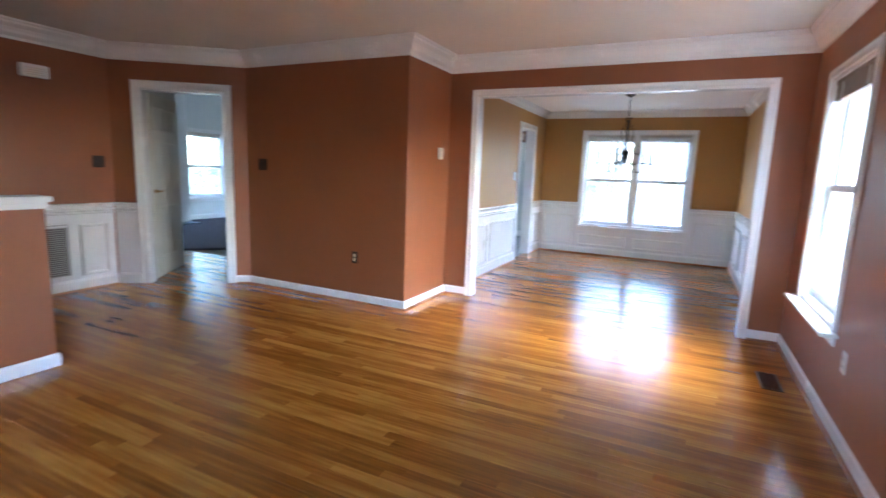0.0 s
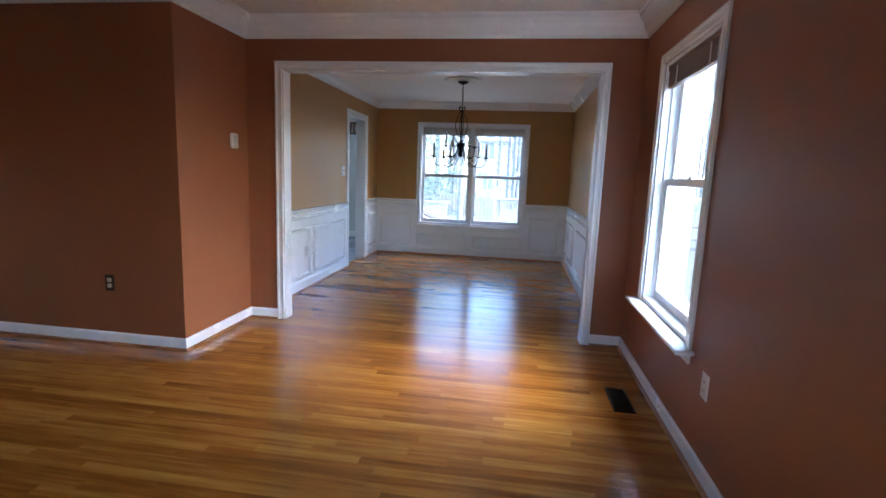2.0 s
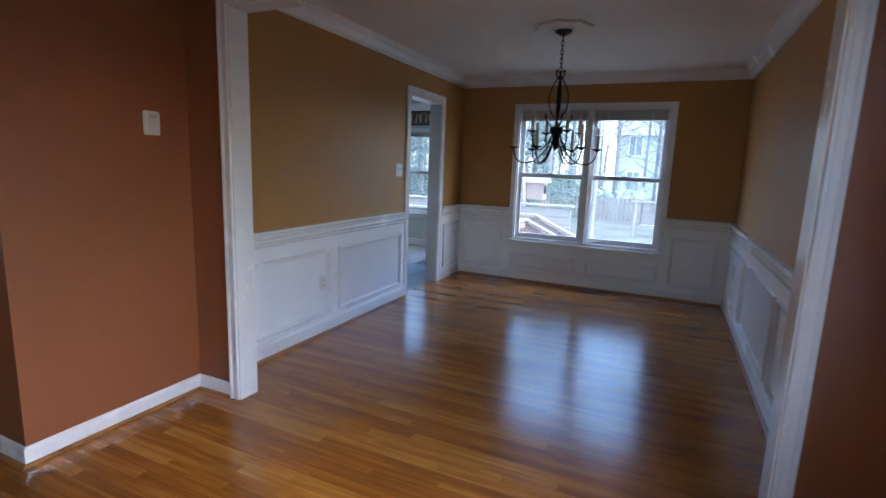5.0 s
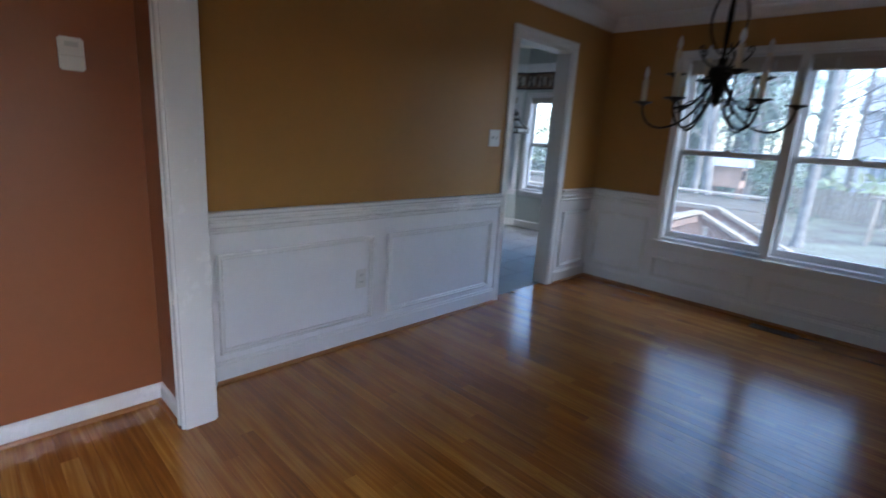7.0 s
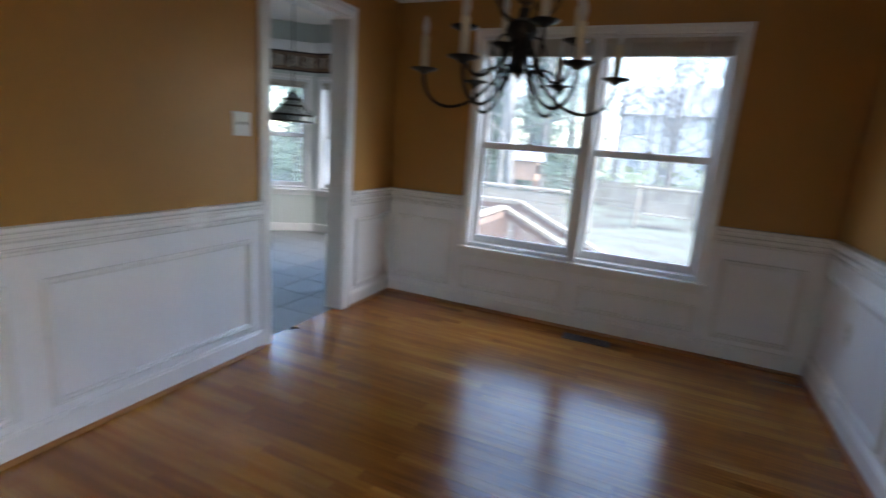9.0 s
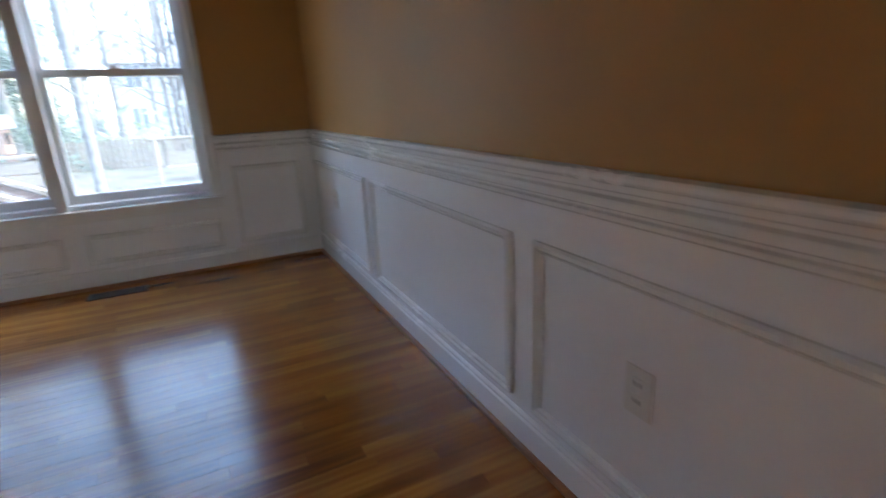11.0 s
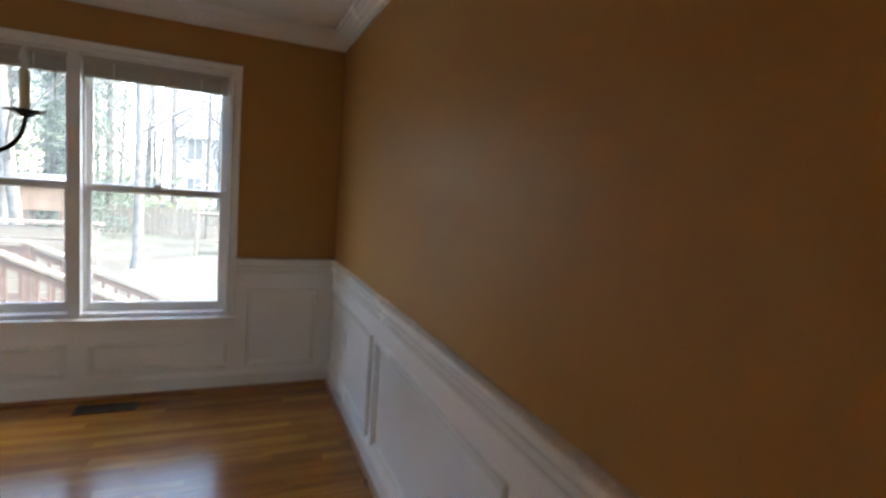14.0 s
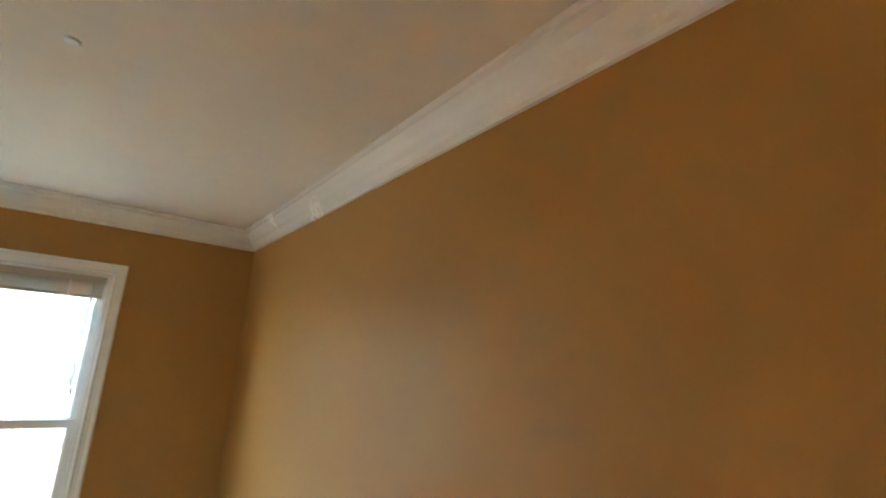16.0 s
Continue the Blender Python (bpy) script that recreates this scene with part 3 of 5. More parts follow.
def blind(m, u0, u1, top, drop, n0, label, material=None):
    """A raised slatted blind: head rail, a stack of slats, bottom rail, cord."""
    material = material or M_BLIND
    p = m @ Vector(((u0 + u1) / 2, top, n0))
    r = tagged(root("window_blind", p), label, "blind", "raised blinds")
    part("head_rail", boxes((u0, u1, top - 0.032, top, n0 - 0.040, n0), m=m, bevel=0.003), material, r)
    k = 9
    step = (drop - 0.032 - 0.016) / k
    rnd = random.Random(5)
    for i in range(k):
        z = top - 0.032 - step * (i + 0.5)
        o = rnd.uniform(-0.002, 0.002)
        part("slat", boxes((u0 + 0.006, u1 - 0.006, z - step * 0.32, z + step * 0.32, n0 - 0.037 + o, n0 - 0.006 + o), m=m), material, r)
    part("bottom_rail", boxes((u0 + 0.004, u1 - 0.004, top - drop, top - drop + 0.015, n0 - 0.038, n0 - 0.004), m=m, bevel=0.003), material, r)
    for u in (u0 + (u1 - u0) * 0.2, u0 + (u1 - u0) * 0.8):
        part("ladder_tape", boxes((u - 0.004, u + 0.004, top - drop + 0.004, top - 0.030, n0 - 0.0035, n0 + 0.0005), m=m), M_TRIM, r, "pale cord holding the stack")
    part("tilt_wand", tube(bmesh.new(), [m @ Vector((u0 + 0.05, top - 0.030, n0 + 0.004)), m @ Vector((u0 + 0.054, top - drop - 0.16, n0 + 0.006))], 0.0035, 6), M_GLASSY, r, "thin clear plastic wand")
    return r


# living window
m = on_wall((XR, YS), (XR, 0))
r = structure(root("window_1", (XR, LW["y0"], LW["z0"])), "white double-hung window in the terracotta wall", "window")
u0, u1 = LW["y0"] - YS, LW["y1"] - YS
window_trim(r, m, u0, u1, LW["z0"], LW["z1"], 0.062, 0.042, True, 0.088)
hung_window(r, m, u0, u1, LW["z0"], LW["z1"], 1.298, 0.25)
blind(m, u0 + 0.018, u1 - 0.018, LW["z1"] - 0.015, 0.135, -0.012, "brown slatted blind drawn up in the living room window, backlit shade in its colour", M_BLINDBACKLIT)

# street windows, out of view, added to light the living room from behind
m = on_wall((XW, YS), (XR, YS))
for k, (a, b) in enumerate(BWS):
    r = structure(root("window_%d" % (6 + k), (XW + a, YS, 0.515)), "white double-hung street window, unseen, assumed for its light", "window")
    window_trim(r, m, a, b, 0.515, 2.015, WC, 0.055, True, 0.062)
    hung_window(r, m, a, b, 0.515, 2.015, 1.28)

# twin dining window
m = on_wall((XD, YF), (XL, YF))
r = structure(root("window_2", (FW["x0"], YF, FW["z0"])), "white twin double-hung window over white panelling", "window")
u0, u1 = XD - FW["x1"], XD - FW["x0"]
mid = XD + 1.586
window_trim(r, m, u0, u1, FW["z0"], FW["z1"], WC, 0.012, True, 0.05)
part("mullion", boxes((mid - 0.013, mid + 0.013, FW["z0"], FW["z1"], -0.15, 0.004), (mid - 0.030, mid + 0.030, FW["z0"], FW["z1"], 0.004, 0.014), m=m), M_TRIM, r)
for a, b in ((u0, mid - 0.013), (mid + 0.013, u1)):
    hung_window(r, m, a, b, FW["z0"], FW["z1"], 1.262, 0.15, M_HAZED)
    blind(m, a + 0.022, b - 0.022, FW["z1"] - 0.015, 0.112, -0.010, "off-white slatted blind drawn up in the dining room window")


cord = tagged(root("blind_cord", (-0.860, 3.80, 1.480)), "dark loop of cord hanging in front of the pane", "cord")
cx_, cz_ = -0.860, 1.480
part("loop", tube(bmesh.new(), [(cx_ + 0.004, 3.806, cz_ + 0.075), (cx_ - 0.010, 3.804, cz_ + 0.05), (cx_ - 0.012, 3.803, cz_ + 0.01), (cx_ - 0.002, 3.802, cz_ - 0.02), (cx_ + 0.010, 3.803, cz_ + 0.005), (cx_ + 0.009, 3.804, cz_ + 0.045), (cx_ + 0.004, 3.806, cz_ + 0.07)], 0.003, 6), M_SLOT, cord)
part("pull", tube(bmesh.new(), [(cx_, 3.803, cz_ - 0.02), (cx_ + 0.012, 3.803, cz_ - 0.075)], [0.003, 0.006], 6), M_SLOT, cord)


# ---------------------------------------------------------------- plates, vents, controls
def wall_plate(name, m, u, v, material, label, sockets=0, switches=0, w=0.072, h=0.116, n=0.0, socket_material=None):
    p = m @ Vector((u, v, n))
    r = tagged(root(name, p), label, "outlet" if sockets else "light switch", "wall plates")
    part("plate", boxes((u - w / 2, u + w / 2, v - h / 2, v + h / 2, n + 0.0005, n + 0.006), m=m, bevel=0.002), material, r)
    for k in range(sockets):
        vv = v + (0.020 if k == 0 else -0.020)
        s = part("socket", boxes((u - 0.016, u + 0.016, vv - 0.014, vv + 0.014, n + 0.006, n + 0.0085), m=m, bevel=0.002), socket_material or material, r)
        part("slot", boxes((u - 0.008, u - 0.005, vv - 0.005, vv + 0.006, n + 0.0085, n + 0.009), (u + 0.005, u + 0.008, vv - 0.005, vv + 0.006, n + 0.0085, n + 0.009), m=m), M_SLOT, s)
    for k in range(switches):
        uu = u + (k - (switches - 1) / 2) * 0.046
        part("toggle", boxes((uu - 0.005, uu + 0.005, v - 0.004, v + 0.012, n + 0.006, n + 0.018), m=m, bevel=0.002), socket_material or material, r)
    return r


m_front = on_wall((XB, YN), A1)
wall_plate("wall_outlet", m_front, XB + 3.666, 0.448, M_BROWN, "dark brown outlet plate with ivory sockets on terracotta wall", 2, socket_material=M_CANDLE)
wall_plate("light_switch", m_front, XB + 4.86, 1.315, M_BROWN, "dark brown double switch plate on terracotta wall", 0, 2, 0.115)
m_grille = on_wall((XW, -1.63), (XW, YS))
wall_plate("light_switch", m_grille, 0.14, 1.285, M_BROWN, "dark brown double switch plate on terracotta wall", 0, 2, 0.115)
m_right = on_wall((XR, YS), (XR, 0))
wall_plate("wall_outlet", m_right, -1.67 - YS, 0.417, M_PLATE, "white outlet plate on terracotta wall under the window", 2)
m_kd = on_wall((XL, YF), (XL, YB))
wall_plate("light_switch", m_kd, YF - 2.255, 1.278, M_PLATE, "white double switch plate beside the kitchen doorway", 0, 2, 0.116, 0.12)
wall_plate("wall_outlet", m_kd, YF - 1.095, 0.41, M_PLATE, "white outlet plate in white panelling", 2, n=WB)
m_rd = on_wall((XD, YB), (XD, YF))
wall_plate("wall_outlet", m_rd, 0.924 - YB, 0.416, M_PLATE, "white outlet plate in white panelling", 2, n=WB)
wall_plate("wall_outlet", m_rd, 3.30 - YB, 0.46, M_PLATE, "white outlet plate in white panelling near the corner", 2, n=WB)

m_cs = on_wall((XB, 0), (XB, YN))
r = tagged(root("thermostat", (XB, -0.215, 1.487)), "white box thermostat on terracotta wall", "thermostat")
part("body", boxes((0.178, 0.256, 1.430, 1.546, 0.0005, 0.028), m=m_cs, bevel=0.006), M_PLATE, r)
part("display", boxes((0.196, 0.238, 1.512, 1.530, 0.028, 0.0288), m=m_cs), mat("grey_display", (0.52, 0.53, 0.50), 0.3), r, "pale grey display")
part("cover_line", boxes((0.183, 0.251, 1.480, 1.482, 0.028, 0.0284), m=m_cs), M_BLIND, r)

r = tagged(root("door_chime", (XW, -2.27, 2.06)), "white door chime box high on terracotta wall", "door chime")
part("body", boxes((0.53, 0.75, 2.010, 2.120, 0.0005, 0.050), m=m_grille, bevel=0.006), M_PLATE, r)
part("grille_line", boxes(*[(0.56, 0.72, 2.03 + 0.018 * k, 2.034 + 0.018 * k, 0.050, 0.0512) for k in range(4)], m=m_grille), M_BLIND, r)

r = tagged(root("return_grille", (XW, -2.21, 0.43)), "grey metal return air grille in white panelling", "air vent")
part("frame", sweep(bmesh.new(), [(0.46, 0.15), (0.72, 0.15), (0.72, 0.69), (0.46, 0.69)], [(0, WB), (0, WB + 0.018), (0.018, WB + 0.018), (0.02, WB)], True, m_grille), M_TRIM, r)
part("backing", boxes((0.475, 0.705, 0.165, 0.675, WB, WB + 0.003), m=m_grille), M_SLOT, r)
M_LOUVRE = mat("grey_louvre", (0.30, 0.29, 0.27), 0.45, metal=0.3)
for k in range(26):
    v = 0.172 + k * 0.0193
    part("louvre", boxes((0.478, 0.702, v, v + 0.010, WB + 0.004, WB + 0.013), m=m_grille), M_LOUVRE, r)


def floor_vent(x0, x1, y0, y1, label):
    r = tagged(root("floor_register", ((x0 + x1) / 2, (y0 + y1) / 2, 0)), label, "floor vent", "floor registers")
    part("frame", boxes((x0, x1, y0, y0 + 0.014, 0.001, 0.006), (x0, x1, y1 - 0.014, y1, 0.001, 0.006), (x0, x0 + 0.014, y0 + 0.014, y1 - 0.014, 0.001, 0.006), (x1 - 0.014, x1, y0 + 0.014, y1 - 0.014, 0.001, 0.006)), M_BRONZE, r)
    part("backing", boxes((x0 + 0.012, x1 - 0.012, y0 + 0.012, y1 - 0.012, 0.0005, 0.0015)), M_SLOT, r)
    lx = (x1 - x0) > (y1 - y0)
    n = 14
    for k in range(n):
        if lx:
            a = x0 + 0.014 + (x1 - x0 - 0.028) * (k + 0.3) / n
            bm = boxes((a, a + 0.006, y0 + 0.014, y1 - 0.014, 0.0015, 0.005))
        else:
            a = y0 + 0.014 + (y1 - y0 - 0.028) * (k + 0.3) / n
            bm = boxes((x0 + 0.014, x1 - 0.014, a, a + 0.006, 0.0015, 0.005))
        part("bar", bm, M_BRONZE, r)


floor_vent(-0.252, -0.130, -1.130, -0.815, "dark bronze floor register in oak boards beside the wall")
floor_vent(-1.545, -1.235, 3.585, 3.695, "dark bronze floor register in oak boards under the window")

ds = tagged(root("door_stop", (XL + 0.03, 0.20, 0.05)), "small brass spring door stop on white panelling", "door stop")
part("spring", tube(bmesh.new(), [(XL + 0.024, 0.20, 0.055), (XL + 0.085, 0.20, 0.050)], 0.006, 8), M_BRASS, ds)
part("tip", tube(bmesh.new(), [(XL + 0.085, 0.20, 0.050), (XL + 0.100, 0.20, 0.049)], 0.009, 8), M_PLATE, ds, "white rubber tip")

# ---------------------------------------------------------------- chandelier
CX, CY = -1.55, 1.95


def bez(p, n=14):
    out = []
    for i in range(n + 1):
        t = i / n
        q = [Vector(v) for v in p]
        while len(q) > 1:
            q = [a.lerp(b, t) for a, b in zip(q, q[1:])]
        out.append(q[0])
    return out


def polar(r, a, z):
    return (CX + r * math.cos(a), CY + r * math.sin(a), z)


ch = tagged(root("chandelier", (CX, CY, ZD)), "black wrought iron candle chandelier with scrolled arms, unlit", "chandelier")
part("canopy", lathe(bmesh.new(), [(0, ZD - 0.023), (0.062, ZD - 0.025), (0.060, ZD - 0.036), (0.045, ZD - 0.048), (0.018, ZD - 0.056), (0.010, ZD - 0.064), (0, ZD - 0.066)], (CX, CY, 0)), M_IRON, ch, smooth=True)
for k in range(8):
    z = ZD - 0.082 - k * 0.0305
    bm = bmesh.new()
    pts = []
    for i in range(13):
        a = i / 12 * math.tau
        o, zz = 0.010 * math.cos(a), 0.021 * math.sin(a)
        pts.append((CX + (o if k % 2 else 0), CY + (0 if k % 2 else o), z + zz))
    tube(bm, pts, 0.0026, 5, False)
    part("chain_link", bm, M_IRON, ch)
bm = tube(bmesh.new(), [(CX, CY, 2.06), (CX, CY, 1.50)], 0.008, 10)
part("stem", bm, M_IRON, ch, smooth=True)
for k in range(4):
    a = k * math.tau / 4 + 0.4
    bm = tube(bmesh.new(), bez([polar(0.004, a, 2.03), polar(0.03, a, 1.98), polar(0.105, a, 1.90), polar(0.085, a, 1.78), polar(0.012, a, 1.71)], 16), 0.0048, 6)
    part("cage_bar", bm, M_IRON, ch, smooth=True)
    bm = tube(bmesh.new(), bez([polar(0.004, a + 0.6, 2.00), polar(0.05, a + 0.6, 2.02), polar(0.062, a + 0.6, 2.07), polar(0.03, a + 0.6, 2.075), polar(0.026, a + 0.6, 2.05)], 10), 0.004, 6)
    part("top_scroll", bm, M_IRON, ch, smooth=True)
part("hub", lathe(bmesh.new(), [(0, 1.70), (0.014, 1.695), (0.018, 1.665), (0.046, 1.650), (0.052, 1.628), (0.044, 1.606), (0.030, 1.596), (0.022, 1.560), (0.016, 1.520), (0.020, 1.500), (0, 1.478)], (CX, CY, 0)), M_IRON, ch, smooth=True)


def candle_arm(a, r, z, low, spread):
    bm = tube(bmesh.new(), bez([polar(0.03, a, 1.605), polar(0.045, a, low + 0.06), polar(spread * 0.62, a, low - 0.075), polar(r * 1.0, a, low - 0.02), polar(r, a, z - 0.010)], 20), 0.0056, 7)
    arm = part("arm", bm, M_IRON, ch, smooth=True)
    s = bez([polar(0.032, a, low + 0.12), polar(r * 0.40, a, low + 0.16), polar(r * 0.62, a, low + 0.06), polar(r * 0.42, a, low + 0.02), polar(r * 0.40, a, low + 0.075), polar(r * 0.50, a, low + 0.07)], 14)
    part("scroll", tube(bmesh.new(), s, 0.0036, 5), M_IRON, arm, smooth=True)
    x, y, _ = polar(r, a, 0)
    part("drip_pan", lathe(bmesh.new(), [(0, z - 0.014), (0.012, z - 0.012), (0.020, z - 0.004), (0.043, z + 0.002), (0.046, z + 0.006), (0.042, z + 0.005), (0.016, z + 0.001), (0, z + 0.001)], (x, y, 0), 16), M_IRON, arm, smooth=True)
    c = part("candle", lathe(bmesh.new(), [(0, z + 0.001), (0.0125, z + 0.001), (0.0125, z + 0.105), (0.010, z + 0.108), (0, z + 0.108)], (x, y, 0), 12), M_CANDLE, arm, "ivory candle sleeve", True)
    part("bulb", lathe(bmesh.new(), [(0.006, z + 0.106), (0.008, z + 0.118), (0.0125, z + 0.132), (0.010, z + 0.150), (0.004, z + 0.166), (0, z + 0.172)], (x, y, 0), 10), M_BULB, c, "clear flame-shaped bulb", True)


for k in range(6):
    candle_arm(k * math.tau / 6 + 0.30, 0.312, 1.492, 1.385, 0.31)
for k in range(4):
    candle_arm(k * math.tau / 4 + 0.62, 0.19, 1.615, 1.485, 0.20)
for k in range(5):
    a = k * math.tau / 5 + 0.2
    bm = tube(bmesh.new(), bez([polar(0.03, a, 1.655), polar(0.08, a, 1.66), polar(0.15, a, 1.72), polar(0.12, a, 1.775), polar(0.075, a, 1.74), polar(0.10, a, 1.715)], 14), 0.0036, 5)
    part("leaf_scroll", bm, M_IRON, ch, smooth=True)

M_MEDAL = mat("cream_medallion", (0.66, 0.63, 0.52), 0.6, vary=0.08, scale=20, bump=0.3, bump_scale=80)
bm = bmesh.new()
rings = [(0.0, ZD - 0.0225), (0.075, ZD - 0.0225), (0.085, ZD - 0.016), (0.11, ZD - 0.024), (0.15, ZD - 0.012), (0.182, ZD - 0.020), (0.200, ZD - 0.014), (0.205, ZD - 0.0005)]
prev = None
for r_, z in rings:
    ring = []
    for k in range(64):
        wob = 1 + (0.055 * math.cos(8 * k * math.tau / 64) + 0.02 * math.cos(16 * k * math.tau / 64)) * (r_ > 0.1)
        ring.append(bm.verts.new((CX + r_ * wob * math.cos(k * math.tau / 64), CY + r_ * wob * math.sin(k * math.tau / 64), z)) if r_ else None)
    if prev:
        for k in range(64):
            bm.faces.new((prev[k], prev[(k + 1) % 64], ring[(k + 1) % 64], ring[k]))
    prev = ring if r_ else None
tagged(part("ceiling_medallion", bm, M_MEDAL, smooth=True), "cream scalloped plaster medallion above the chandelier", "ceiling medallion")
# two small raised white discs on the dining room ceiling
for x, y in ((-1.006, 2.133), (-1.28, 2.05)):
    tagged(part("ceiling_spot", lathe(bmesh.new(), [(0, ZD - 0.006), (0.015, ZD - 0.005), (0.021, ZD - 0.0005)], (x, y, 0), 10), M_TRIM), "small raised white spot on the ceiling", "ceiling patch", "ceiling patches")

# ---------------------------------------------------------------- family room behind the slanted doorway
def slab(name, pts, z, thick, material, label, category):
    bm = bmesh.new()
    lo = [bm.verts.new((x, y, z - thick)) for x, y in pts]
    hi = [bm.verts.new((x, y, z)) for x, y in pts]
    bm.faces.new(hi)
    bm.faces.new(lo[::-1])
    for i in range(len(pts)):
        j = (i + 1) % len(pts)
        bm.faces.new((lo[i], lo[j], hi[j], hi[i]))
    return structure(part(name, bm, material), label, category)


slab("floor_carpet", [(-11.0, -3.4), (-8.0, -0.36), (-6.4, 1.24), (-6.4, 1.3), (-7.5, 1.3), (-7.5, 5.6), (-11.0, 5.6)], 0.012, 0.03, M_CARPET, "dark plum-brown cut pile carpet", "carpet")
FX = -10.8
FWN = dict(y0=2.68, y1=3.62, z0=0.50, z1=2.00)
# second and third holes, and both in the end wall: unseen, added for light
structure(part("wall_family_window", wall_mesh((FX, 5.6), (FX, -3.4), -0.02, ZF, 0.15, [(5.6 - FWN["y1"], 5.6 - FWN["y0"], FWN["z0"], FWN["z1"]), (0.5, 1.5, FWN["z0"], FWN["z1"]), (6.0, 7.4, FWN["z0"], FWN["z1"])]), M_FAMWALL), "pale blue-grey family room wall with a window", "wall")
structure(part("wall_family_end", wall_mesh((-7.5, 5.6), (FX, 5.6), -0.02, ZF, 0.15, [(0.4, 1.5, 0.1, 2.05), (1.8, 2.9, 0.1, 2.05)]), M_FAMWALL), "pale blue-grey family room wall", "wall")
structure(part("wall_family_near", wall_mesh((FX, -3.4), (-6.29, -3.4), -0.02, ZF, 0.15), M_FAMWALL), "pale blue-grey family room wall", "wall")
structure(part("wall_partition", wall_mesh((-7.5, 1.3), (-7.5, 5.6), -0.02, 2.55, 0.10), M_FAMWALL), "pale blue-grey partition wall", "wall")
m = on_wall((FX, 5.6), (FX, -3.4))
r = structure(root("window_3", (FX, FWN["y0"], FWN["z0"])), "white double-hung window in the family room", "window")
window_trim(r, m, 5.6 - FWN["y1"], 5.6 - FWN["y0"], FWN["z0"], FWN["z1"], WC)
hung_window(r, m, 5.6 - FWN["y1"], 5.6 - FWN["y0"], FWN["z0"], FWN["z1"], 1.22, 0.15)
blind(m, 5.6 - FWN["y1"] + 0.03, 5.6 - FWN["y0"] - 0.03, FWN["z1"] - 0.03, 0.09, -0.01, "white slatted blind drawn up in the family room window")
structure(part("trim_family_base", sweep(bmesh.new(), [(-7.6, 5.6), (FX, 5.6), (FX, -3.4)], [(d, h * 1.3 + 0.012) for d, h in BASE]), M_TRIM), "white painted family room baseboard", "baseboard")
fp = tagged(root("fireplace", (FX, 2.0, 0)), "white mantel fireplace with black firebox", "fireplace")
part("chimney_breast", boxes((FX + 0.001, FX + 0.45, 1.05, 2.36, 1.22, 3.24), (FX + 0.001, FX + 0.45, 1.05, 1.27, 0.013, 1.22), (FX + 0.001, FX + 0.45, 2.11, 2.36, 0.013, 1.22), (FX + 0.001, FX + 0.45, 1.27, 2.11, 0.90, 1.22)), M_TRIM, fp)
part("firebox", boxes((FX + 0.001, FX + 0.30, 1.271, 2.109, 0.013, 0.899)), M_FIREBOX, fp, "black metal firebox")
part("mantel_shelf", boxes((FX + 0.451, FX + 0.60, 0.98, 2.43, 1.20, 1.245), bevel=0.006), M_TRIM, fp)
part("hearth", boxes((FX + 0.451, FX + 0.75, 1.02, 2.39, 0.013, 0.04), bevel=0.005), M_TILE, fp, "grey stone hearth")
for k in range(6):
    z = 0.10 + k * 0.03 + (0.48 if k > 2 else 0)
    part("louvre", boxes((FX + 0.301, FX + 0.315, 1.30, 2.08, z, z + 0.012)), M_PLATE, fp)

# two more windows out of view, added to brighten the family room
for k, (a, b) in enumerate(((0.5, 1.5), (6.0, 7.4))):
    r = structure(root("window_%d" % (10 + k), (FX, 5.6 - b, FWN["z0"])), "white double-hung window in the family room", "window")
    window_trim(r, m, a, b, FWN["z0"], FWN["z1"], WC)
    hung_window(r, m, a, b, FWN["z0"], FWN["z1"], 1.22, 0.15)

m = on_wall((-7.5, 5.6), (FX, 5.6))
# tall end windows, never in view, made up to light this room
for k, (a, b) in enumerate(((0.4, 1.5), (1.8, 2.9))):
    r = structure(root("window_%d" % (12 + k), (-7.5 - a, 5.6, 0.1)), "unseen tall white window added to brighten the family room", "window")
    window_trim(r, m, a, b, 0.1, 2.05, WC)
    hung_window(r, m, a, b, 0.1, 2.05, 1.1, 0.15)

# ceiling fan
fx, fy, fz = -9.0, 2.30, 2.66
fan = tagged(root("ceiling_fan", (fx, fy, ZF)), "ceiling fan with dark blades on a white rod, at rest", "ceiling fan")
part("canopy", lathe(bmesh.new(), [(0, ZF - 0.001), (0.07, ZF - 0.001), (0.06, ZF - 0.04), (0.02, ZF - 0.07), (0, ZF - 0.071)], (fx, fy, 0), 16), M_PLATE, fan, smooth=True)
part("rod", tube(bmesh.new(), [(fx, fy, ZF - 0.06), (fx, fy, fz + 0.08)], 0.012, 8), M_PLATE, fan)
part("motor", lathe(bmesh.new(), [(0, fz + 0.09), (0.06, fz + 0.085), (0.11, fz + 0.05), (0.115, fz - 0.02), (0.07, fz - 0.06), (0, fz - 0.07)], (fx, fy, 0), 20), M_PLATE, fan, smooth=True)
for k in range(5):
    mb = Matrix.Translation((fx, fy, fz)) @ Matrix.Rotation(k * math.tau / 5 + 0.35, 4, "Z") @ Matrix.Rotation(radians(11), 4, "X")
    part("blade_arm", boxes((0.10, 0.20, -0.014, 0.014, -0.008, -0.001), m=mb), M_PLATE, fan)
    part("blade", boxes((0.17, 0.66, -0.065, 0.065, 0.0, 0.007), m=mb, bevel=0.003), M_BROWN, fan, "dark brown fan blade")

